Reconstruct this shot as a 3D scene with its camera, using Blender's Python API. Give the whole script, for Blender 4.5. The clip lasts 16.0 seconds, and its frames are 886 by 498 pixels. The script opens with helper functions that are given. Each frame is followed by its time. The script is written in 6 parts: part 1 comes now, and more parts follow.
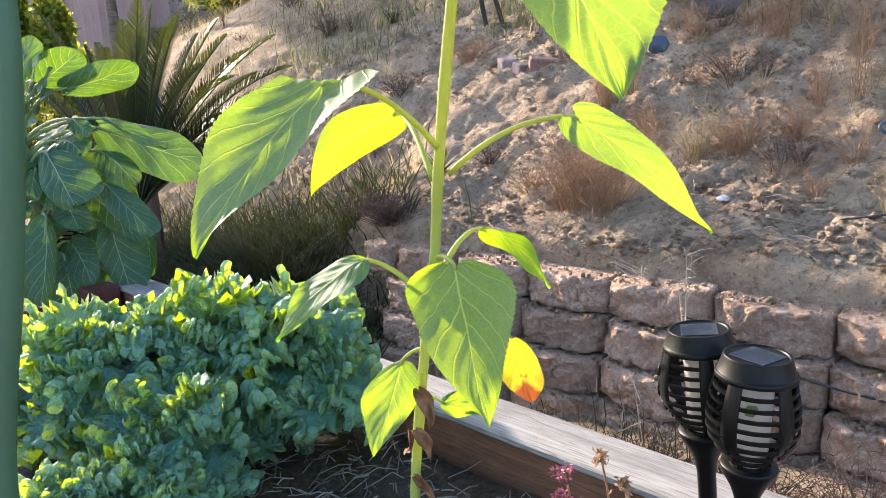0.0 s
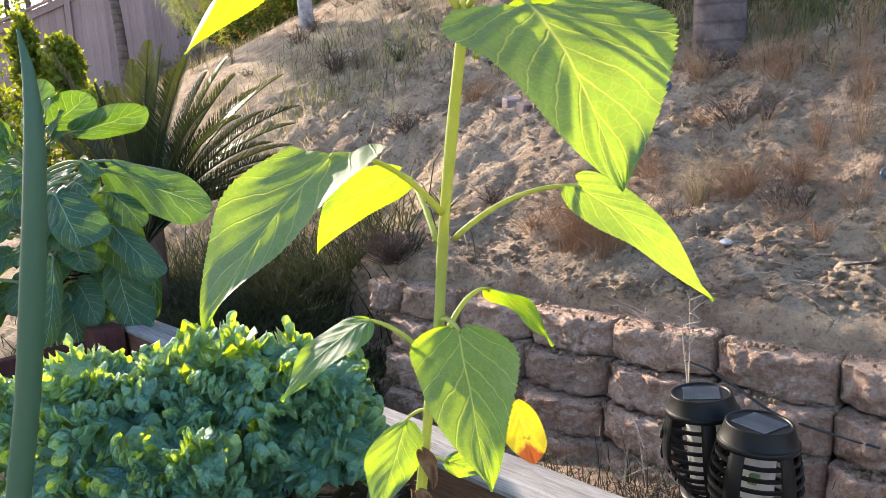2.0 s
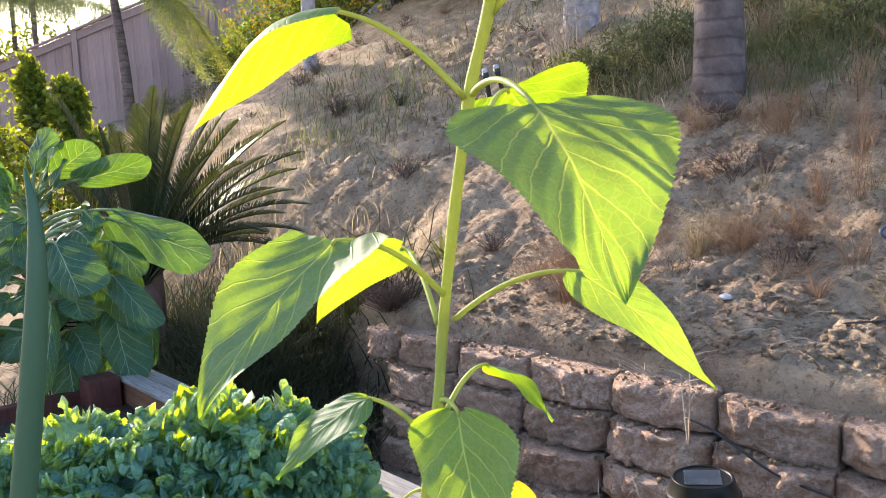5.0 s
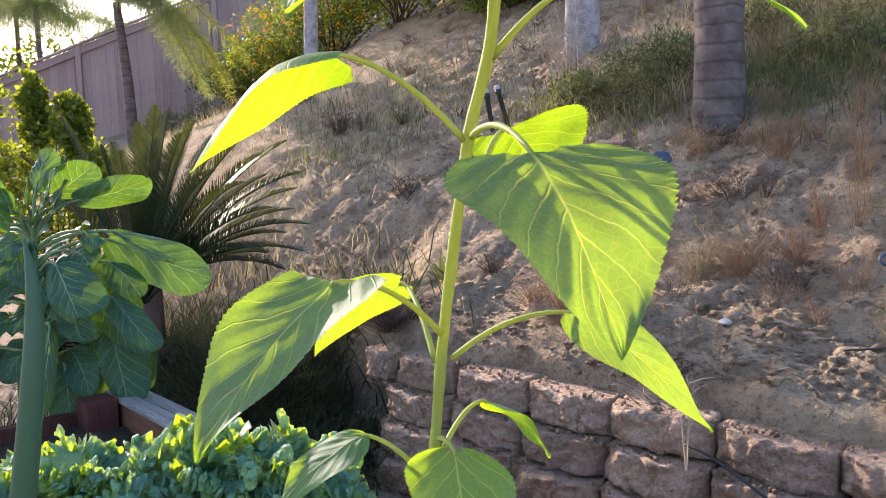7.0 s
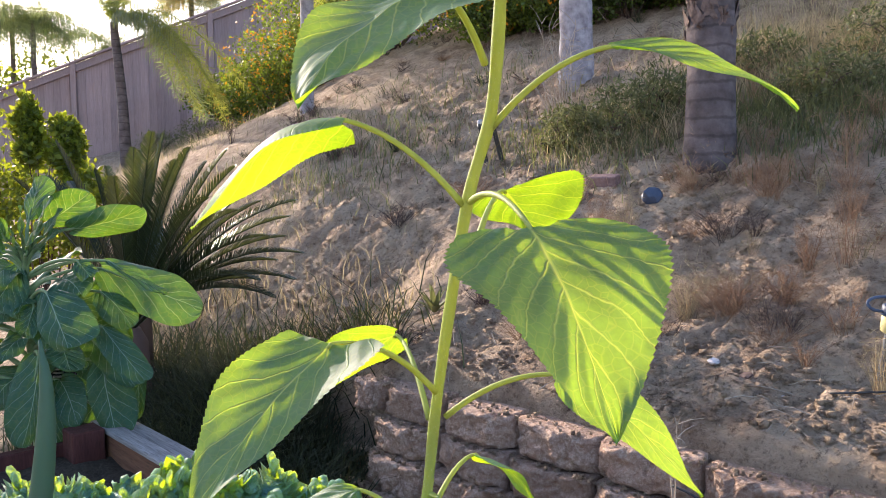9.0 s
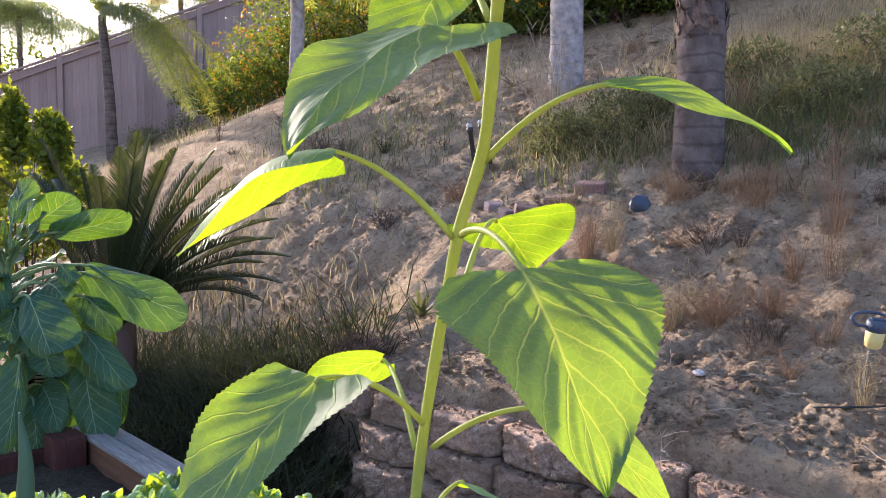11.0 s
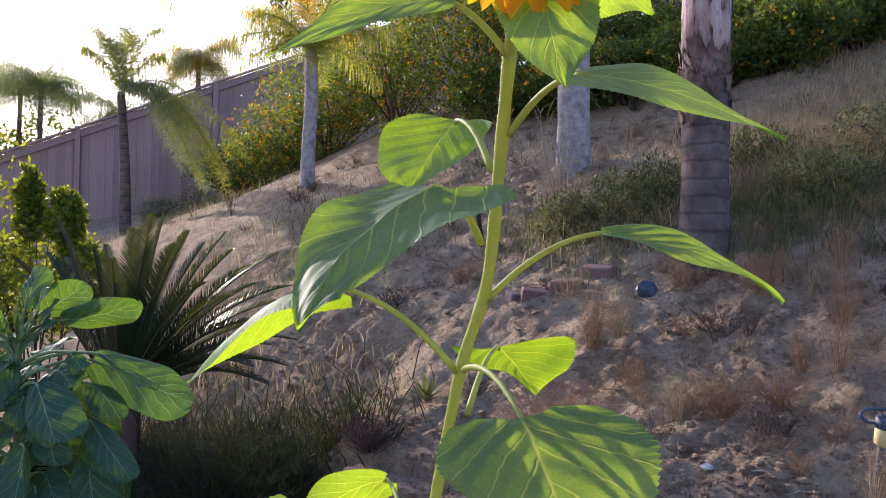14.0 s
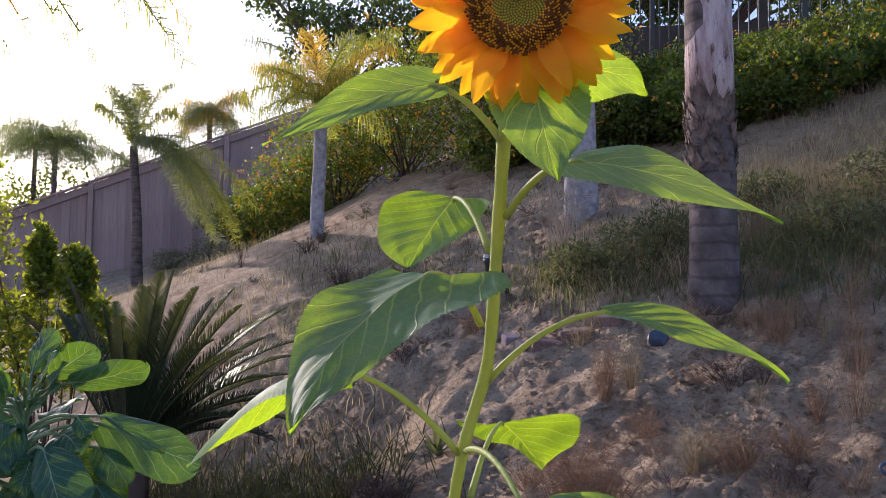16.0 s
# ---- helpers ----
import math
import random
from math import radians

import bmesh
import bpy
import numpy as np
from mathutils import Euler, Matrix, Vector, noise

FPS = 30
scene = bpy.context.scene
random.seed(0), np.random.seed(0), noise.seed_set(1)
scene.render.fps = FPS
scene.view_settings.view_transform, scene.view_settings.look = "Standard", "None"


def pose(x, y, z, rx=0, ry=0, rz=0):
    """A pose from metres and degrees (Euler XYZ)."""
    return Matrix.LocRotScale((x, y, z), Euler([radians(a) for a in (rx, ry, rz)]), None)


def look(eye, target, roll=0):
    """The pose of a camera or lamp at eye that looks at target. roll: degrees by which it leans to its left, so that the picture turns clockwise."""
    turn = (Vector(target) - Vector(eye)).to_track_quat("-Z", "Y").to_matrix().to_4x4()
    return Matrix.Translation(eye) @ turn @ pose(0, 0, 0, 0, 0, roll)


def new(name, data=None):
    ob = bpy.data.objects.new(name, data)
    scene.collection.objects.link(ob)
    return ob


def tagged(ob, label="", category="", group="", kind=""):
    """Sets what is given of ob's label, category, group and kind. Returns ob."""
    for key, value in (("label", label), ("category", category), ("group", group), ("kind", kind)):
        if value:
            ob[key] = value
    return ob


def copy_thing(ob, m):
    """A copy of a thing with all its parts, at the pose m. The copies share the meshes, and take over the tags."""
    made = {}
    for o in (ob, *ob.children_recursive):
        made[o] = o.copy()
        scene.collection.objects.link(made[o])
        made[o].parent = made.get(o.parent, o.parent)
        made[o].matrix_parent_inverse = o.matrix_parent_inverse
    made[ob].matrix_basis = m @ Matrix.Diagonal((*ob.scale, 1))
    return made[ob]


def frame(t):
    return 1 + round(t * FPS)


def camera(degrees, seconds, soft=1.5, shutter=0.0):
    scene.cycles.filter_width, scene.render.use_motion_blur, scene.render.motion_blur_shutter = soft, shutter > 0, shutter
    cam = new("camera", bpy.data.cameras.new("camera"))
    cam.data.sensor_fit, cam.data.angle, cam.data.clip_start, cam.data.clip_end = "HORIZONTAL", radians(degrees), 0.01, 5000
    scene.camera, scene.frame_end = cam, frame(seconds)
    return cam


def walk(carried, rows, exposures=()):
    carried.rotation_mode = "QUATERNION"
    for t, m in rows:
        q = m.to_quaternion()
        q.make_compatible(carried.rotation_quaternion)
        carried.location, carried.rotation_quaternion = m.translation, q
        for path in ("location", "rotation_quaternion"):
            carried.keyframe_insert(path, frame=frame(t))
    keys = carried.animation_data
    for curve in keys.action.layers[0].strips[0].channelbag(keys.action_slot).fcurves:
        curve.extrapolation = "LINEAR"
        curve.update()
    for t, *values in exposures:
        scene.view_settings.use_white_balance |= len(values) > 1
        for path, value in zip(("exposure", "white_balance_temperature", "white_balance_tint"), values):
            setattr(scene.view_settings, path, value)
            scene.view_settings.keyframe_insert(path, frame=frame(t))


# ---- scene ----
cam = camera(58.4, 16.0, 0.6)
PATH = [
    (0, (0.221, -0.031, 1.464), (-0.096, 1.899, 1.047), -3.5),
    (0.5, (0.226, -0.032, 1.477), (-0.093, 1.903, 1.084), -3.4),
    (1, (0.228, -0.031, 1.487), (-0.093, 1.907, 1.111), -3.4),
    (1.5, (0.225, -0.033, 1.498), (-0.097, 1.909, 1.144), -3.2),
    (2, (0.223, -0.036, 1.507), (-0.101, 1.908, 1.167), -3.1),
    (2.5, (0.225, -0.033, 1.517), (-0.1, 1.914, 1.192), -2.9),
    (3, (0.227, -0.028, 1.523), (-0.098, 1.921, 1.215), -2.8),
    (3.5, (0.226, -0.025, 1.532), (-0.098, 1.927, 1.244), -2.6),
    (4, (0.223, -0.026, 1.541), (-0.1, 1.929, 1.266), -2.5),
    (6.5, (0.221, -0.025, 1.583), (-0.097, 1.938, 1.368), -1.8),
    (7, (0.224, -0.024, 1.589), (-0.095, 1.939, 1.38), -1.7),
    (7.5, (0.222, -0.022, 1.601), (-0.092, 1.944, 1.408), -1.4),
    (8, (0.225, -0.02, 1.611), (-0.085, 1.948, 1.427), -1.3),
    (8.5, (0.224, -0.028, 1.625), (-0.08, 1.942, 1.461), -0.8),
    (9, (0.218, -0.034, 1.635), (-0.076, 1.938, 1.483), -0.4),
    (11.5, (0.213, -0.022, 1.688), (-0.046, 1.955, 1.53), 0.7),
    (12, (0.215, -0.029, 1.704), (-0.045, 1.948, 1.556), 0.8),
    (12.5, (0.218, -0.037, 1.717), (-0.045, 1.942, 1.603), 0.8),
    (13, (0.217, -0.045, 1.728), (-0.052, 1.935, 1.659), 1.1),
    (13.5, (0.216, -0.049, 1.742), (-0.061, 1.932, 1.725), 1.3),
    (14, (0.22, -0.049, 1.749), (-0.065, 1.93, 1.768), 1.3),
    (14.5, (0.22, -0.056, 1.759), (-0.075, 1.922, 1.812), 1.2),
    (15, (0.219, -0.053, 1.769), (-0.084, 1.922, 1.85), 1.1),
    (15.5, (0.226, -0.05, 1.781), (-0.084, 1.923, 1.888), 0.9),
    (16, (0.232, -0.044, 1.788), (-0.081, 1.927, 1.92), 0.4),
]
EXPOSURES = [(0.0, 2.16, 6450, 15), (1.0, 1.92, 6450, 15), (2.0, 1.98, 6450, 15), (4.0, 2.0, 6400, 15), (6.5, 1.78, 6300, 18), (9.0, 1.7, 6250, 19.5), (12.0, 1.53, 6000, 22), (13.0, 1.36, 5850, 23), (13.5, 1.17, 5800, 24), (14.5, 1.02, 5800, 25), (16.0, 0.81, 5800, 25.5)]
walk(cam, [(t, look(eye, target, roll)) for t, eye, target, roll in PATH], EXPOSURES)

# ---- sky and sun: low evening sun from behind on the left ----
SUN = Vector((-0.70, 0.66, 0.39)).normalized()
world = bpy.data.worlds.new("evening_sky")
scene.world = world
world.use_nodes = True
sky = world.node_tree.nodes.new("ShaderNodeTexSky")
sky.sky_type = "NISHITA"
sky.sun_disc = False
sky.sun_elevation = math.asin(SUN.z)
sky.sun_rotation = math.atan2(SUN.x, SUN.y)
sky.air_density, sky.dust_density = 1.0, 1.3
back = world.node_tree.nodes["Background"]
world.node_tree.links.new(sky.outputs[0], back.inputs[0])
back.inputs[1].default_value = 0.13
sun = new("sun", bpy.data.lights.new("sun", "SUN"))
sun.data.energy, sun.data.angle, sun.data.color = 3.15, radians(0.6), (1.0, 0.86, 0.65)
sun.matrix_world = look(SUN * 20, (0, 0, 0))


# ---- materials ----
class Nodes:
    """A small wrapper that builds a node material."""

    def __init__(self, name):
        self.mat = bpy.data.materials.new(name)
        self.mat.use_nodes = True
        self.tree = self.mat.node_tree
        self.tree.nodes.clear()
        self.out = self.tree.nodes.new("ShaderNodeOutputMaterial")

    def add(self, kind, links=(), **values):
        node = self.tree.nodes.new("ShaderNode" + kind)
        for key, value in values.items():
            if key.startswith("in_"):
                key = key[3:]
                sock = node.inputs[int(key)] if key.isdigit() else node.inputs[key.replace("_", " ")]
                self.put(sock, value)
            else:
                setattr(node, key, value)
        return node

    def put(self, sock, value):
        if hasattr(value, "is_linked"):
            self.tree.links.new(value, sock)
        elif isinstance(value, tuple) and len(value) == 3 and sock.type == "RGBA":
            sock.default_value = (*value, 1)
        else:
            sock.default_value = value

    def math(self, op, a, b=0.0, c=0.0):
        node = self.add("Math", operation=op)
        for sock, value in zip(node.inputs, (a, b, c)):
            self.put(sock, value)
        return node.outputs[0]

    def mix(self, fac, a, b, blend="MIX"):
        node = self.add("Mix", data_type="RGBA", blend_type=blend)
        self.put(node.inputs[0], fac)
        self.put(node.inputs[6], a)
        self.put(node.inputs[7], b)
        return node.outputs[2]

    def ramp(self, fac, lo, hi):
        node = self.add("MapRange")
        for sock, value in zip(node.inputs, (fac, lo, hi, 0.0, 1.0)):
            self.put(sock, value)
        return node.outputs[0]

    def noise(self, scale, detail=4.0, rough=0.55, where=None, out=0):
        node = self.add("TexNoise")
        node.inputs["Scale"].default_value, node.inputs["Detail"].default_value, node.inputs["Roughness"].default_value = scale, detail, rough
        self.put(node.inputs["Vector"], where or self.place())
        return node.outputs[out]

    def voronoi(self, scale, feature="F1", where=None, out=0):
        node = self.add("TexVoronoi", feature=feature)
        node.inputs["Scale"].default_value = scale
        self.put(node.inputs["Vector"], where or self.place())
        return node.outputs[out]

    def place(self):
        return self.add("TexCoord").outputs["Object"]

    def world_place(self):
        return self.add("NewGeometry").outputs["Position"]

    def stretched(self, x, y, z):
        node = self.add("Mapping")
        self.put(node.inputs[0], self.place())
        node.inputs["Scale"].default_value = (x, y, z)
        return node.outputs[0]

    def rand(self):
        return self.add("ObjectInfo").outputs["Random"]

    def island(self):
        return self.add("NewGeometry").outputs["Random Per Island"]

    def bump(self, height, strength=0.4, distance=0.01):
        node = self.add("Bump")
        node.inputs["Strength"].default_value, node.inputs["Distance"].default_value = strength, distance
        self.put(node.inputs["Height"], height)
        return node.outputs[0]

    def solid(self, colour, rough=0.7, metal=0.0, normal=None, spec=0.4):
        node = self.add("BsdfPrincipled")
        self.put(node.inputs["Base Color"], colour)
        self.put(node.inputs["Roughness"], rough)
        node.inputs["Metallic"].default_value = metal
        node.inputs["Specular IOR Level"].default_value = spec
        if normal:
            self.put(node.inputs["Normal"], normal)
        return node.outputs[0]

    def done(self, shader):
        self.tree.links.new(shader, self.out.inputs[0])
        return self.mat

    def leafy(self, colour, glow, share=0.45, rough=0.45, normal=None, spec=0.4):
        """A thin leaf: reflects with one colour and lets light through with another."""
        front = self.solid(colour, rough, 0.0, normal, spec)
        thru = self.add("BsdfTranslucent")
        self.put(thru.inputs[0], glow)
        if normal:
            self.put(thru.inputs["Normal"], normal)
        both = self.add("MixShader")
        self.put(both.inputs[0], share)
        self.put(both.inputs[1], front)
        self.put(both.inputs[2], thru.outputs[0])
        return self.done(both.outputs[0])


def veined(name, colour, glow, vein, vein_glow, ribs=7, slant=0.34, share=0.5, dark_spots=0.0, rough=0.5, line=0.05, brown=0.0, net_scale=130.0, net_share=0.22, relief_fine=0.4, spec=0.4):
    """A broad leaf with a midrib, side ribs and a fine net of veins, laid out by its UV map."""
    m = Nodes(name)
    uv = m.add("UVMap")
    sep = m.add("SeparateXYZ")
    m.put(sep.inputs[0], uv.outputs[0])
    across = m.math("ABSOLUTE", m.math("MULTIPLY_ADD", sep.outputs[0], 2.0, -1.0))
    along = sep.outputs[1]
    wob = m.math("MULTIPLY_ADD", m.noise(26.0, 3.0), 0.11, -0.055)
    q = m.math("ADD", m.math("SUBTRACT", along, m.math("MULTIPLY", m.math("POWER", across, 0.85), slant)), wob)
    q = m.math("ADD", q, m.math("MULTIPLY", m.math("GREATER_THAN", sep.outputs[0], 0.5), 0.06))
    tri = m.math("ABSOLUTE", m.math("SUBTRACT", m.math("FRACT", m.math("MULTIPLY", q, float(ribs))), 0.5))
    width = m.math("MULTIPLY_ADD", across, -line * 0.6, line)
    side = m.math("SUBTRACT", 1.0, m.ramp(tri, 0.0, width))
    mid = m.math("SUBTRACT", 1.0, m.ramp(across, 0.0, m.math("MULTIPLY_ADD", along, -0.016, 0.034)))
    net_edge = m.voronoi(net_scale, "DISTANCE_TO_EDGE", m.add("Mapping", in_0=m.place()).outputs[0])
    net = m.math("MULTIPLY", m.math("SUBTRACT", 1.0, m.ramp(net_edge, 0.0, 0.07)), net_share)
    lines = m.math("MAXIMUM", m.math("MAXIMUM", m.math("MULTIPLY", side, 0.85), mid), net)
    tone = m.noise(22.0, 4.0)
    fine = m.noise(160.0, 3.0)
    dark = tuple(c * 0.72 for c in colour)
    light = tuple(min(1, c * 1.25) for c in colour)
    base = m.mix(tone, dark, light)
    glow_dark = tuple(c * 0.72 for c in glow)
    through_ = m.mix(m.ramp(m.math("MULTIPLY_ADD", fine, 0.5, m.math("MULTIPLY", tone, 0.5)), 0.3, 0.7), glow_dark, glow)
    base = m.mix(m.math("MAXIMUM", m.math("MULTIPLY", side, 0.7), mid), base, vein)
    through_ = m.mix(m.math("MULTIPLY", lines, 0.8), through_, vein_glow)
    if dark_spots:
        spots = m.math("MULTIPLY", m.ramp(m.noise(45.0, 3.0), 0.66, 0.72), dark_spots)
        base = m.mix(spots, base, (0.06, 0.045, 0.02))
        through_ = m.mix(spots, through_, (0.05, 0.03, 0.01))
    if brown:
        dry = m.ramp(m.math("ADD", along, m.math("MULTIPLY_ADD", m.noise(35.0, 3.0), 0.4, -0.2)), 0.7, 0.78)
        base = m.mix(dry, base, (0.25, 0.09, 0.03))
        through_ = m.mix(dry, through_, (0.3, 0.07, 0.015))
    relief = m.math("ADD", m.math("MULTIPLY", m.math("MAXIMUM", side, mid), -0.5), m.math("ADD", m.math("MULTIPLY", net, -0.12), m.math("MULTIPLY", fine, relief_fine)))
    return m.leafy(base, through_, share, rough, m.bump(relief, 0.5, 0.0018), spec)


def plain_leaf(name, colour, glow, share=0.4, spread=0.5, rough=0.5):
    """Small leaves, varied from leaf to leaf."""
    m = Nodes(name)
    r = m.island()
    a = tuple(c * (1 - spread) for c in colour)
    b = tuple(c * (1 + spread) for c in colour)
    g = tuple(c * (1 - spread) for c in glow)
    h = tuple(c * (1 + spread * 0.7) for c in glow)
    return m.leafy(m.mix(r, a, b), m.mix(r, g, h), share, rough)


def stone(name, colours, grain=60.0, lump=9.0, relief=0.8, depth=0.012, rough=0.92, by_object=0.5):
    m = Nodes(name)
    a, b, c = colours
    where = m.world_place()
    big = m.noise(lump, 5.0, 0.6, where)
    small = m.noise(grain, 6.0, 0.7, where)
    col = m.mix(m.ramp(big, 0.3, 0.7), a, b)
    col = m.mix(m.ramp(small, 0.42, 0.72), col, c)
    shade = m.math("MULTIPLY_ADD", m.rand(), by_object, 1.0 - by_object * 0.5)
    tint = m.add("CombineColor")
    for sock in tint.inputs[:3]:
        m.put(sock, shade)
    col = m.mix(1.0, col, tint.outputs[0], "MULTIPLY")
    height = m.math("ADD", m.math("MULTIPLY", big, 0.5), small)
    return m.done(m.solid(col, rough, 0.0, m.bump(height, relief, depth), 0.2))


def soil_material():
    m = Nodes("dry_soil")
    where = m.world_place()
    broad = m.noise(0.9, 4.0, 0.6, where)
    mid = m.noise(6.0, 6.0, 0.65, where)
    fine = m.noise(38.0, 8.0, 0.75, where)
    grit = m.voronoi(70.0, "F1", where)
    col = m.mix(m.ramp(mid, 0.35, 0.68), (0.32, 0.22, 0.155), (0.70, 0.53, 0.385))
    col = m.mix(m.math("MULTIPLY", m.ramp(broad, 0.45, 0.62), 0.5), col, (0.69, 0.54, 0.39))
    col = m.mix(m.math("MULTIPLY", m.ramp(fine, 0.52, 0.66), 0.85), col, (0.15, 0.10, 0.07))
    col = m.mix(m.math("MULTIPLY", m.ramp(grit, 0.22, 0.1), 0.45), col, (0.5, 0.42, 0.33))
    clod = m.noise(14.0, 7.0, 0.7, where)
    height = m.math("ADD", m.math("MULTIPLY", clod, 1.0), m.math("ADD", m.math("MULTIPLY", fine, 0.5), m.math("MULTIPLY", grit, -0.15)))
    return m.done(m.solid(col, 0.95, 0.0, m.bump(height, 1.0, 0.085), 0.15))


def wood(name, a, b, c, along=(1.5, 25.0, 25.0), rough=0.8):
    m = Nodes(name)
    v = m.stretched(*along)
    g1 = m.noise(3.0, 6.0, 0.65, v)
    g2 = m.noise(14.0, 4.0, 0.6, v)
    stain = m.noise(5.0, 3.0)
    col = m.mix(m.ramp(g1, 0.35, 0.65), a, b)
    col = m.mix(m.math("MULTIPLY", m.ramp(g2, 0.5, 0.68), 0.7), col, c)
    col = m.mix(m.math("MULTIPLY", m.ramp(stain, 0.55, 0.75), 0.4), col, c)
    shade = m.math("MULTIPLY_ADD", m.rand(), 0.3, 0.85)
    tint = m.add("CombineColor")
    for sock in tint.inputs[:3]:
        m.put(sock, shade)
    col = m.mix(1.0, col, tint.outputs[0], "MULTIPLY")
    return m.done(m.solid(col, rough, 0.0, m.bump(m.math("ADD", g1, m.math("MULTIPLY", g2, 0.6)), 0.5, 0.004), 0.25))


def mottled(name, a, b, scale=30.0, rough=0.7, spec=0.4, relief=0.3, depth=0.003, metal=0.0):
    m = Nodes(name)
    n = m.noise(scale, 5.0, 0.6)
    f = m.noise(scale * 6, 3.0, 0.6)
    return m.done(m.solid(m.mix(m.ramp(n, 0.3, 0.7), a, b), rough, metal, m.bump(m.math("ADD", n, f), relief, depth), spec))


def dry_stalks(name, a, b, share=0.3):
    m = Nodes(name)
    col = m.mix(m.island(), a, b)
    return m.leafy(col, col, share, 0.8)


SOIL = soil_material()
BED_SOIL = stone("dark_mulch", ((0.05, 0.04, 0.032), (0.1, 0.08, 0.06), (0.16, 0.13, 0.1)), 90.0, 18.0, 0.9, 0.02)
BLOCK = stone("split_concrete_block", ((0.34, 0.205, 0.145), (0.51, 0.345, 0.26), (0.66, 0.51, 0.41)), 60.0, 8.0, 1.0, 0.02, 0.95, 0.35)
PAVER = stone("red_paver", ((0.14, 0.085, 0.08), (0.2, 0.12, 0.11), (0.27, 0.18, 0.16)), 60.0, 12.0, 0.4, 0.006)
PALE_STONE = stone("pale_stone", ((0.17, 0.125, 0.135), (0.23, 0.175, 0.185), (0.3, 0.235, 0.24)), 60.0, 20.0, 0.4, 0.006)
GREY_WOOD = wood("weathered_grey_board", (0.2, 0.19, 0.19), (0.34, 0.325, 0.32), (0.1, 0.085, 0.075))
BROWN_WOOD = wood("damp_brown_board", (0.14, 0.065, 0.04), (0.22, 0.11, 0.065), (0.06, 0.035, 0.025))
RED_WOOD = wood("dark_red_board", (0.06, 0.02, 0.018), (0.1, 0.035, 0.03), (0.04, 0.016, 0.014), (20, 20, 2))
FENCE_WOOD = wood("mauve_grey_fence_board", (0.33, 0.24, 0.235), (0.43, 0.32, 0.31), (0.24, 0.175, 0.17), (25.0, 25.0, 1.2), 0.9)
STEM_GREEN = Nodes("sunflower_stem_green")
_n = STEM_GREEN.noise(60.0, 4.0, 0.6, STEM_GREEN.stretched(1, 1, 0.15))
STEM_GREEN = STEM_GREEN.leafy(STEM_GREEN.mix(_n, (0.25, 0.32, 0.09), (0.42, 0.48, 0.17)), (0.75, 0.78, 0.05), 0.34, 0.6, STEM_GREEN.bump(_n, 0.4, 0.002))
HAIR = Nodes("pale_plant_hair").leafy((0.5, 0.52, 0.3), (0.75, 0.72, 0.35), 0.5, 0.6)
LEAF = veined("sunflower_leaf", (0.052, 0.172, 0.13), (0.5, 0.75, 0.0005), (0.34, 0.5, 0.22), (1.0, 1.0, 0.06), 6, 0.36, 0.54, 0.0, 0.6, 0.08, net_scale=85.0, net_share=0.3, spec=0.65)
LEAF_OLD = veined("yellowing_leaf", (0.2, 0.24, 0.05), (0.75, 0.62, 0.01), (0.3, 0.32, 0.1), (0.8, 0.7, 0.05), 6, 0.36, 0.5, 0.6, 0.5, 0.05, 1.0)
DEAD_LEAF = mottled("dead_brown_leaf", (0.12, 0.05, 0.025), (0.3, 0.16, 0.08), 60.0, 0.8)
PETAL = Nodes("sunflower_petal")
_uv = PETAL.add("UVMap")
_s = PETAL.add("SeparateXYZ")
PETAL.put(_s.inputs[0], _uv.outputs[0])
_st = PETAL.math("MULTIPLY_ADD", PETAL.math("SINE", PETAL.math("MULTIPLY", _s.outputs[0], 75.0)), 0.12, 0.5)
_pc = PETAL.mix(_s.outputs[1], (0.92, 0.32, 0.003), (0.97, 0.48, 0.006))
_pc = PETAL.mix(PETAL.math("MULTIPLY", _st, PETAL.noise(50.0, 2.0)), _pc, (0.85, 0.3, 0.004))
PETAL = PETAL.leafy(_pc, (1.0, 0.56, 0.002), 0.64, 0.6, PETAL.bump(_st, 0.3, 0.001))
FLORET_GREEN = mottled("floret_green", (0.26, 0.36, 0.004), (0.44, 0.52, 0.008), 400.0, 0.7)
FLORET_BROWN = mottled("floret_dark_brown", (0.11, 0.035, 0.008), (0.3, 0.1, 0.016), 400.0, 0.7)
FLORET_GOLD = mottled("floret_gold", (0.7, 0.3, 0.008), (0.9, 0.45, 0.015), 300.0, 0.7)
BLACK_PLASTIC = mottled("black_plastic", (0.003, 0.003, 0.0035), (0.007, 0.007, 0.008), 120.0, 0.42, 0.2, 0.15, 0.0006)
SOLAR = mottled("solar_cell_glass", (0.02, 0.03, 0.05), (0.05, 0.06, 0.09), 40.0, 0.12, 0.8, 0.05, 0.0004)
FROST = Nodes("frosted_white_tube").leafy((0.82, 0.78, 0.74), (0.8, 0.75, 0.7), 0.4, 0.35)
METAL_GLINT = mottled("brass_led_board", (0.35, 0.25, 0.08), (0.1, 0.3, 0.1), 200.0, 0.4, 0.6, 0.1, 0.001, 0.5)


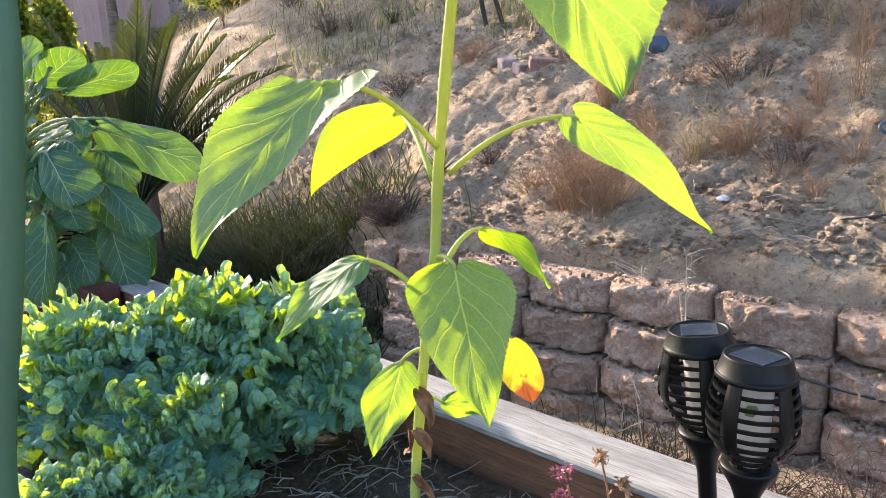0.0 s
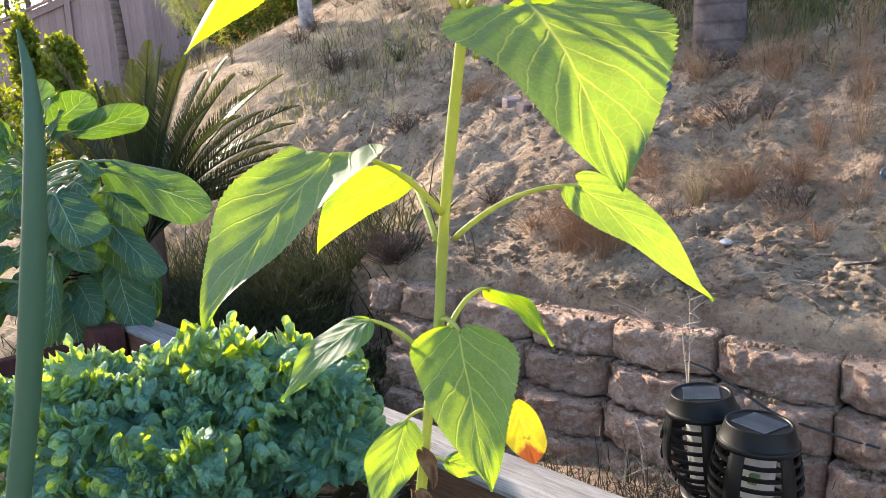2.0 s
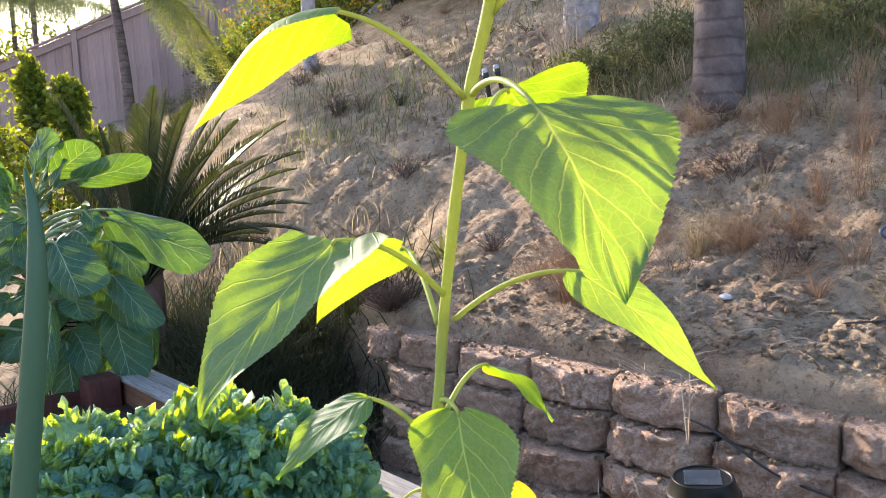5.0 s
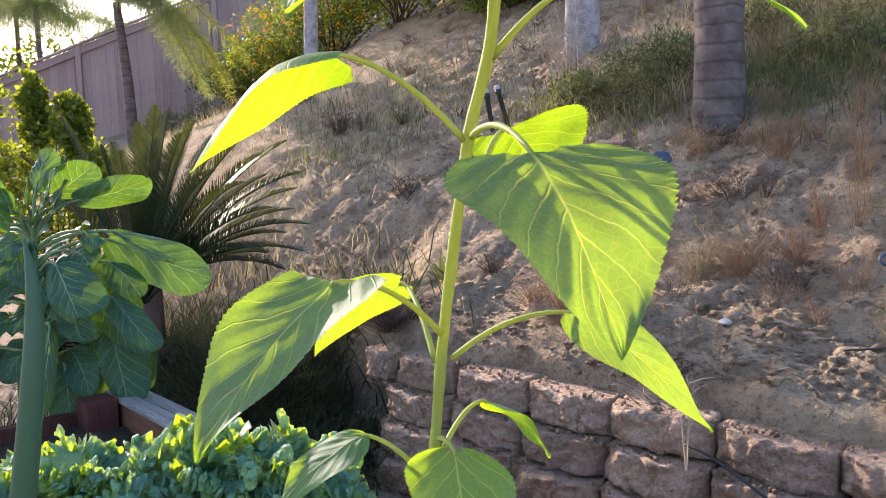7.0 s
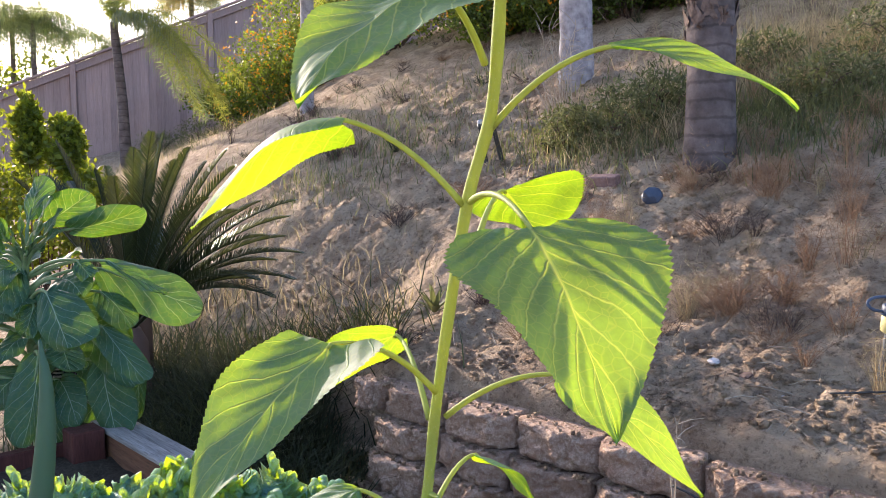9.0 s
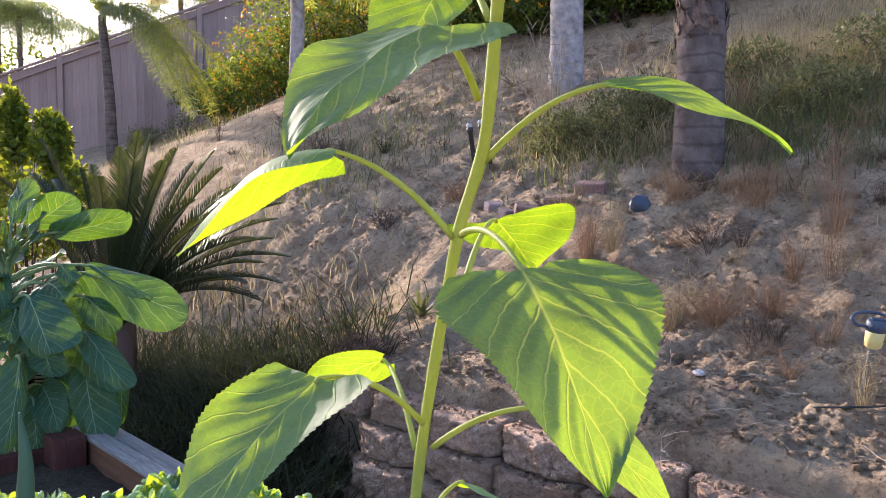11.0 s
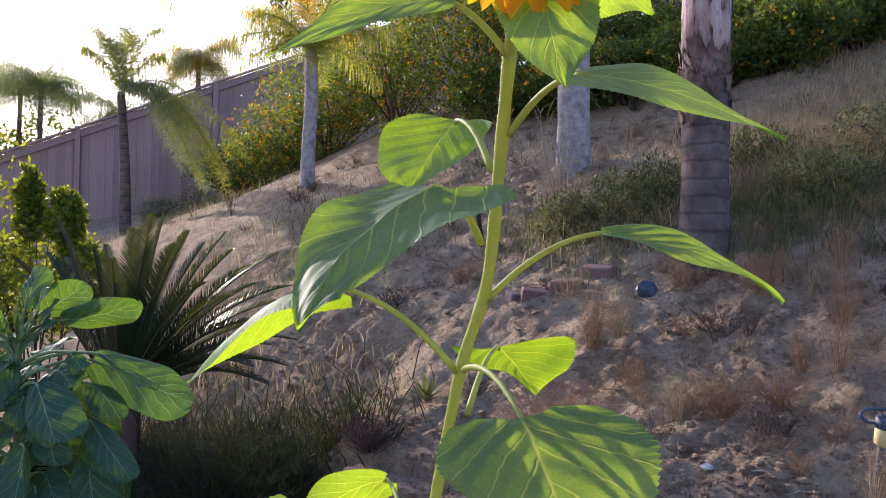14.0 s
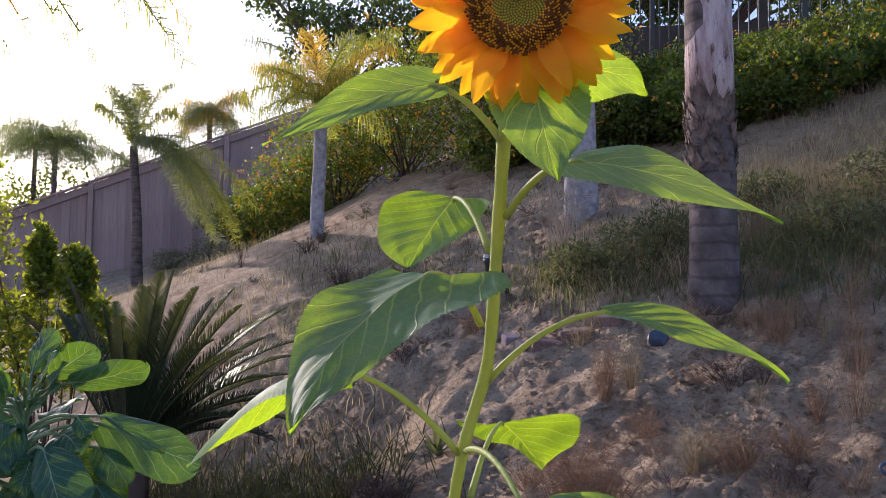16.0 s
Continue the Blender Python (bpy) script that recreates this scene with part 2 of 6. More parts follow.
# ---- mesh helpers ----
def mesh(name, verts, faces, mat, uv=None, smooth=True):
    me = bpy.data.meshes.new(name)
    me.from_pydata([tuple(map(float, v)) for v in verts], [], [tuple(map(int, f)) for f in faces])
    if uv is not None:
        layer = me.uv_layers.new(name="UVMap")
        idx = np.empty(len(me.loops), dtype=np.int32)
        me.loops.foreach_get("vertex_index", idx)
        layer.data.foreach_set("uv", np.asarray(uv, dtype=np.float32)[idx].ravel())
    if smooth:
        me.polygons.foreach_set("use_smooth", [True] * len(me.polygons))
    for one in mat if isinstance(mat, (list, tuple)) else [mat]:
        me.materials.append(one)
    return me


def part(name, data, parent=None, label="", at=None):
    ob = new(name, data)
    if parent is not None:
        ob.parent = parent
    if at is not None:
        ob.matrix_basis = at
    return tagged(ob, label)


def thing(name, label, category, group="", kind="", at=None):
    ob = new(name)
    ob.empty_display_size = 0.05
    if at is not None:
        ob.matrix_basis = at
    return tagged(ob, label, category, group, kind)


def grid_faces(rows, cols, closed=False):
    out = []
    for i in range(rows - 1):
        for j in range(cols if closed else cols - 1):
            k = (j + 1) % cols
            out.append((i * cols + j, i * cols + k, (i + 1) * cols + k, (i + 1) * cols + j))
    return out


class Heap:
    """Collects simple shapes into one mesh."""

    def __init__(self):
        self.v, self.f, self.m, self.uv = [], [], [], []

    def add(self, verts, faces, slot=0, uv=None):
        base = len(self.v)
        self.v.extend(verts)
        self.f.extend([tuple(base + i for i in f) for f in faces])
        self.m.extend([slot] * len(faces))
        self.uv.extend(uv if uv is not None else [(0.5, 0.5)] * len(verts))

    def box(self, size, at=None, slot=0, cut=0.0):
        x, y, z = (s / 2 for s in size)
        if cut <= 0:
            pts = [Vector((a * x, b * y, c * z)) for a in (-1, 1) for b in (-1, 1) for c in (-1, 1)]
            fs = [(0, 1, 3, 2), (4, 6, 7, 5), (0, 4, 5, 1), (2, 3, 7, 6), (0, 2, 6, 4), (1, 5, 7, 3)]
        else:
            bm = bmesh.new()
            bmesh.ops.create_cube(bm, size=1)
            bmesh.ops.scale(bm, vec=size, verts=bm.verts)
            bmesh.ops.bevel(bm, geom=bm.edges[:], offset=cut, segments=1, affect="EDGES")
            bm.verts.index_update()
            pts = [v.co.copy() for v in bm.verts]
            fs = [tuple(v.index for v in f.verts) for f in bm.faces]
            bm.free()
        if at is not None:
            pts = [at @ p for p in pts]
        self.add(pts, fs, slot)

    def tube(self, path, radii, sides=8, slot=0, caps=True):
        path = [Vector(p) for p in path]
        rings = []
        ref = Vector((0.13, 0.21, 0.97))
        t0 = (path[1] - path[0]).normalized()
        side = t0.cross(ref)
        if side.length < 0.05:
            side = t0.cross(Vector((1, 0, 0)))
        side.normalize()
        for i, p in enumerate(path):
            t = (path[min(i + 1, len(path) - 1)] - path[max(i - 1, 0)]).normalized()
            side = (side - t * side.dot(t)).normalized()
            up = t.cross(side)
            r = radii[i] if hasattr(radii, "__len__") else radii
            rings += [p + side * (r * math.cos(2 * math.pi * k / sides)) + up * (r * math.sin(2 * math.pi * k / sides)) for k in range(sides)]
        fs = grid_faces(len(path), sides, True)
        if caps:
            fs = fs + [tuple(reversed(range(sides))), tuple(range((len(path) - 1) * sides, len(path) * sides))]
        self.add(rings, fs, slot)

    def lathe(self, profile, sides=32, at=None, slot=0):
        pts = [Vector((r * math.cos(2 * math.pi * k / sides), r * math.sin(2 * math.pi * k / sides), z)) for r, z in profile for k in range(sides)]
        if at is not None:
            pts = [at @ p for p in pts]
        self.add(pts, grid_faces(len(profile), sides, True), slot)

    def data(self, name, mats, smooth=True, uv=False):
        me = mesh(name, self.v, self.f, mats, self.uv if uv else None, smooth)
        if isinstance(mats, (list, tuple)) and len(mats) > 1:
            me.polygons.foreach_set("material_index", self.m)
        return me


def bezier(p0, p1, p2, n):
    p0, p1, p2 = Vector(p0), Vector(p1), Vector(p2)
    return [p0 * (1 - t) ** 2 + p1 * (2 * t * (1 - t)) + p2 * t * t for t in (i / (n - 1) for i in range(n))]


def spline(points, n):
    """A smooth line through a few points."""
    pts = [Vector(p) for p in points]
    pts = [pts[0] * 2 - pts[1]] + pts + [pts[-1] * 2 - pts[-2]]
    out = []
    for i in range(1, len(pts) - 2):
        a, b, c, d = pts[i - 1:i + 3]
        for k in range(n):
            t = k / n
            out.append(0.5 * (2 * b + (c - a) * t + (2 * a - 5 * b + 4 * c - d) * t * t + (3 * b - a - 3 * c + d) * t ** 3))
    return out + [pts[-2]]


# ---- the lie of the land ----
WALL_P, WALL_N, WALL_T = Vector((-0.563, 3.537)), Vector((0.496, 0.868)), Vector((0.868, -0.496))


def smooth(a, b, x):
    t = min(1.0, max(0.0, (x - a) / (b - a)))
    return t * t * (3 - 2 * t)


def wall_coords(x, y):
    d = Vector((x, y)) - WALL_P
    return d.dot(WALL_T), d.dot(WALL_N)


def wall_line(u):
    """How far behind the straight line the wall's face stands at u."""
    return 0.06 - 0.093 * u


def land(x, y, rough=True):
    u, s = wall_coords(x, y)
    e = s - wall_line(max(-1.0, min(3.0, u)))
    k = 1.0 - 0.4 * smooth(-4.0, -10.0, u) if u < -4 else 1.0
    slope = 0.54 if s < 2 else 0.54 - 0.02 * smooth(2, 6, s)
    h = 0.62 + s * slope * k
    if s > 9:
        h = 0.62 + 9 * slope * k + (s - 9) * 0.05 * k
    if e < 1.2 and u > -1.5:
        h += (0.68 - 0.01 * u - (0.62 + 0.54 * (s - e))) * (1 - smooth(0.0, 1.2, e)) * smooth(-1.5, -0.6, u)
    behind = smooth(0.10, 0.17, e)
    low = 0.1 + 0.10 * smooth(0.3, 1.6, u)
    left = smooth(-0.45, -0.9, u)
    wild = max(low, 0.12 + (s + 1.0) * 0.30 if s > -1.0 else 0.12)
    join = smooth(0.3, 1.6, s)
    z_left = wild * (1 - join) + h * join
    z_wall = low * (1 - behind) + h * behind
    z = z_wall * (1 - left) + z_left * left
    if rough:
        p = Vector((x, y, 0))
        near = 0.35 + 0.65 * smooth(0.1, 0.5, e)
        z += near * (0.07 * noise.noise(p * 1.1) + 0.05 * noise.noise(p * 3.1) + 0.035 * noise.noise(p * 7.0) + 0.045 * abs(noise.noise(p * 13.0)) + 0.022 * noise.noise(p * 26.0))
    return z


def axis(lo, hi, fine_lo, fine_hi, step, grow=1.13):
    out = [fine_lo]
    while out[-1] < fine_hi:
        out.append(out[-1] + step)
    d = step
    while out[-1] < hi:
        d *= grow
        out.append(out[-1] + d)
    d = step
    first = [fine_lo]
    while first[-1] > lo:
        d *= grow
        first.append(first[-1] - d)
    return first[::-1] + out[1:]


def build_land():
    us = axis(-400, 400, -3.0, 2.4, 0.026)
    ss = axis(-400, 600, -0.4, 4.2, 0.028)
    verts = []
    for s in ss:
        for u in us:
            p = WALL_P + WALL_T * u + WALL_N * s
            verts.append((p.x, p.y, land(p.x, p.y)))
    me = mesh("ground", verts, grid_faces(len(ss), len(us)), SOIL)
    tagged(part("ground", me), "dry sandy brown slope with clods and loose soil", "ground", kind="structure")


build_land()


# ---- retaining wall of split-face blocks ----
COURSE, PITCH, SETBACK = 0.148, 0.41, 0.06


def block_mesh(seed, w=0.402, h=0.144, d=0.24):
    """A concrete block with a rough split face, bowed out towards -y, its corners cut back."""
    rng = random.Random(seed)
    nx, nz = 33, 15
    verts, faces = [], []
    off = Vector((seed * 7.3, seed * 3.1, 0))
    for k in range(nz):
        for i in range(nx):
            x, z = (i / (nx - 1) - 0.5) * w, k / (nz - 1) * h
            ex, ez = min(i, nx - 1 - i), min(k, nz - 1 - k)
            q = abs(2 * i / (nx - 1) - 1)
            bow = -0.04 * (1 - smooth(0.55, 1.0, q)) - 0.012 * (1 - q * q)
            y = bow + 0.028 * noise.noise(Vector((x * 11, z * 11, 0)) + off) + 0.02 * noise.noise(Vector((x * 30, z * 30, 2)) + off) + 0.012 * noise.noise(Vector((x * 75, z * 75, 2)) + off)
            if ex == 0:
                y = max(y, 0.0) + 0.008
            chip = noise.noise(Vector((x * 22, z * 22, 9)) + off)
            if ez <= 1 and chip > 0.0:
                y += 0.035 * chip
            if ez == 0:
                y += 0.008
            if k == nz - 1:
                z += 0.012 * noise.noise(Vector((x * 20, z * 9, 5)) + off) - 0.006
            verts.append((x + (0.005 * rng.uniform(-1, 1) if 0 < ex else 0), y, z))
    faces += grid_faces(nz, nx)
    base = len(verts)
    rows = 6
    for r in range(1, rows + 1):
        for i in range(nx):
            x = (i / (nx - 1) - 0.5) * w * (1 - 0.14 * r / rows)
            y0 = verts[(nz - 1) * nx + i][1]
            verts.append((x, y0 + (d - y0) * r / rows, h - 0.003 + 0.006 * noise.noise(Vector((x * 30, r * 1.7, 1)) + off)))
    for r in range(rows):
        for i in range(nx - 1):
            lo = (nz - 1) * nx + i if r == 0 else base + (r - 1) * nx + i
            hi = base + r * nx + i
            faces.append((lo, lo + 1, hi + 1, hi))
    b2 = len(verts)
    verts += [(-w * 0.43, d, 0), (w * 0.43, d, 0)]
    left_top, right_top = [base + r * nx for r in range(rows)], [base + r * nx + nx - 1 for r in range(rows)]
    faces.append((0, *[k * nx for k in range(1, nz)], *left_top, b2))
    faces.append((nx - 1, b2 + 1, *reversed(right_top), *[k * nx + nx - 1 for k in range(nz - 1, 0, -1)]))
    return mesh("wall_block", verts, faces, BLOCK)


def build_wall():
    wall = thing("retaining_wall", "low retaining wall of tan split-face concrete blocks", "retaining wall", kind="structure")
    shapes = [block_mesh(i + 1) for i in range(9)]
    rng = random.Random(4)
    turn = math.degrees(math.atan2(WALL_T.y, WALL_T.x)) - math.degrees(math.atan(0.093))
    for course in range(4):
        for i in range(-1 if course == 0 else 0, 8):
            u = 0.045 + PITCH * (i + (0.5 if course % 2 else 0.0)) - (0.2 if course % 2 else 0.0)
            s = wall_line(u) - SETBACK * course + 0.04 + rng.uniform(-0.01, 0.01)
            swing = rng.uniform(-5, 5)
            narrow = Matrix.Diagonal((0.48, 1, 1, 1)) if i == -1 else Matrix()
            if i == -1:
                # half a block, bent back, ends the wall
                u, swing = -0.255, 12
            p = WALL_P + WALL_T * u + WALL_N * s
            z = 0.688 - 0.01 * u - COURSE * (course + 1) + rng.uniform(-0.004, 0.004)
            part("block", shapes[rng.randrange(len(shapes))], wall, at=pose(p.x, p.y, z, rng.uniform(-2, 2), rng.uniform(-1.2, 1.2), turn + swing) @ narrow)


# ---- the raised bed ----
BED_A, BED_B = Vector((-1.30, 2.42)), Vector((0.95, 0.63))
BED_D = (BED_B - BED_A).normalized()
BED_IN = Vector((-BED_D.y, BED_D.x)) * -1.0
BED_TOP, BED_SOIL_Z = 0.855, 0.775


def board(name, a, b, z0, z1, thick, mat, parent, label="", cut=0.004):
    """A plank on edge or lying flat between two plan points."""
    a, b = Vector(a), Vector(b)
    d = b - a
    h = Heap()
    h.box((d.length, thick, z1 - z0), None, 0, cut)
    data = h.data(name, mat, False)
    mid = (a + b) / 2
    return part(name, data, parent, label, pose(mid.x, mid.y, (z0 + z1) / 2, 0, 0, math.degrees(math.atan2(d.y, d.x))))


def build_bed():
    bed = thing("raised_bed", "raised garden bed of weathered grey and brown boards", "raised bed")
    a, b = BED_A, BED_B
    into = BED_IN
    for k in range(3):
        z1 = BED_TOP - 0.004 - 0.28 * k
        board("side_board", a + into * 0.035, b + into * 0.035, z1 - 0.275, z1, 0.045, BROWN_WOOD, bed, "damp brown plank")
    # two weathered planks lie along the top, the outer one a little higher
    board("top_board", a - into * 0.03, b - into * 0.03, BED_TOP - 0.14, BED_TOP + 0.004, 0.06, GREY_WOOD, bed, "sun-bleached grey plank")
    board("top_board", a + into * 0.036, b + into * 0.036, BED_TOP - 0.004, BED_TOP + 0.012, 0.062, GREY_WOOD, bed, "sun-bleached grey plank")
    # the far end
    c = a + into * 1.15
    for k in range(3):
        z1 = BED_TOP - 0.03 - 0.28 * k
        board("end_board", a + BED_D * 0.03, c + BED_D * 0.03, z1 - 0.275, z1, 0.045, RED_WOOD, bed, "dark red plank")
    h = Heap()
    h.box((0.1, 0.1, 0.9), None, 0, 0.004)
    data = h.data("corner_post", RED_WOOD, False)
    ang = math.degrees(math.atan2(BED_D.y, BED_D.x))
    for p in (a + BED_D * 0.10 + into * 0.12, c + BED_D * 0.10 - into * 0.06):
        part("corner_post", data, bed, "dark red square post", pose(p.x, p.y, 0.425, 0, 0, ang))
    d = b + into * 1.15
    board("near_board", c, d, 0.02, 0.74, 0.045, BROWN_WOOD, bed)
    board("end_board", b, d, 0.02, 0.84, 0.045, BROWN_WOOD, bed)
    # soil
    verts = []
    nu, nv = 110, 56
    for j in range(nv):
        for i in range(nu):
            p = a + BED_D * ((b - a).length * i / (nu - 1)) + into * (0.06 + 1.06 * j / (nv - 1))
            q = Vector((p.x, p.y, 0))
            verts.append((p.x, p.y, BED_SOIL_Z + 0.02 * noise.noise(q * 5) + 0.012 * noise.noise(q * 18) + 0.008 * noise.noise(q * 45)))
    part("soil", mesh("soil", verts, grid_faces(nv, nu), BED_SOIL), bed, "dark mulched soil")


# ---- sunflower ----
def leaf_outline(y, lobe, full, widest, shape, blunt):
    """Half the width of a leaf, one where it is broadest, at the share y of its midrib."""
    s = (y + lobe) / (1 + lobe)
    if s < widest:
        return full + (1 - full) * (1 - (1 - s / widest) ** 2.2) ** 0.6
    t = min(1.0, (s - widest) / (1 - widest))
    return max(0.0, 1 - t ** shape) ** blunt


def leaf_shape(base, mid, tip, left, right, lobe=0.12, fold=0.0, curl=0.0, shape=1.35, blunt=1.1, teeth=0.05, wave=0.005, quilt=0.0005, ribs=6, slant=0.36,
               seed=0, nv=161, nw=33, full=0.34, widest=0.34, saw=32):
    """Vertices, faces and UV of a broad leaf: its midrib runs from base over mid to tip, its margins pass left and right where it is broadest.
    lobe: how far the two base lobes reach back; full: width where the lobes begin; curl: how far the margins bend over, in metres; a pair sets the two halves apart."""
    base, mid, tip, left, right = (Vector(p) for p in (base, mid, tip, left, right))
    lobe, full, widest, shape, curl = (x if isinstance(x, tuple) else (x, x) for x in (lobe, full, widest, shape, curl))
    length = (tip - base).length
    m = 80
    line = bezier(base, mid * 2 - (base + tip) / 2, tip, m + 1)
    tan0 = (line[1] - line[0]).normalized()
    arms = [far - line[int(max(0.05, widest[k] * (1 + lobe[k]) - lobe[k]) * m)] for k, far in enumerate((left, right))]
    facing = (right - left).cross(tip - base).normalized()
    verts, uv = [], []
    for i in range(nv):
        v = i / (nv - 1)
        for j in range(nw):
            w = 2 * j / (nw - 1) - 1
            a = abs(w)
            k = 0 if w < 0 else 1
            back, broad, bend = lobe[k], (lobe[k], full[k], widest[k], shape[k], blunt), curl[k]
            arm = arms[k]
            y = v - back * math.sin(0.72 * math.pi * a) ** 2 * (1 - v) ** 1.6
            k = max(0.0, min(m - 0.001, y * m))
            i0 = int(k)
            c = line[i0].lerp(line[i0 + 1], k - i0)
            if y < 0:
                c = c + tan0 * (y * length)
            tooth = 1.0
            if a > 0.99 and teeth:
                ph = (v * saw + 0.5 * noise.noise(Vector((v * 9, w, seed)))) % 1.0
                tooth += teeth * (1 - ph) - teeth * 0.3
            wide = leaf_outline(y, *broad)
            r = a * wide * tooth
            q = y - slant * a ** 0.85 + (0.06 if w > 0 else 0.0)
            lift = bend * (a ** 3) * wide + fold * a * wide
            lift += quilt * (abs(math.sin(math.pi * ribs * q)) * smooth(0.0, 0.12, a) * smooth(1.0, 0.8, a) - 0.5) * 2 * (1 - v * 0.5)
            lift += wave * a * a * math.sin(9.0 * v + seed * 1.7 + (1.3 if w > 0 else 0.0)) + 0.6 * wave * noise.noise(Vector((v * 4, w * 2, seed * 3.1)))
            verts.append(c + arm * r + facing * lift)
            uv.append((0.5 + 0.5 * w, y))
    return verts, grid_faces(nv, nw), uv


def leaf_along(base, tip, up, width, bow=(0, 0, 0), fold=0.1, **words):
    """A leaf by its midrib, the way its face looks and its width; fold: how far both halves rise, in radians."""
    base, tip, up = Vector(base), Vector(tip), Vector(up).normalized()
    side = (tip - base).cross(up).normalized()
    face = side.cross(tip - base).normalized()
    mid = (base + tip) / 2 + Vector(bow) / 2
    lobe, widest = words.get("lobe", 0.12), words.get("widest", 0.34)
    at = max(0.05, widest * (1 + lobe) - lobe)
    heart = bezier(base, mid * 2 - (base + tip) / 2, tip, 81)[int(at * 80)]
    half = width / 2
    rise = face * (half * math.sin(fold))
    return leaf_shape(base, mid, tip, heart - side * (half * math.cos(fold)) + rise, heart + side * (half * math.cos(fold)) + rise, **words)


STEM = [(-0.012, 0.978, 0.69), (-0.005, 0.97, 0.888), (0.023, 0.96, 1.096), (0.046, 0.95, 1.223), (0.068, 0.925, 1.388), (0.111, 0.865, 1.612), (0.144, 0.822, 1.72),
        (0.160, 0.765, 1.854), (0.172, 0.70, 1.945), (0.183, 0.655, 2.0), (0.193, 0.618, 2.03)]

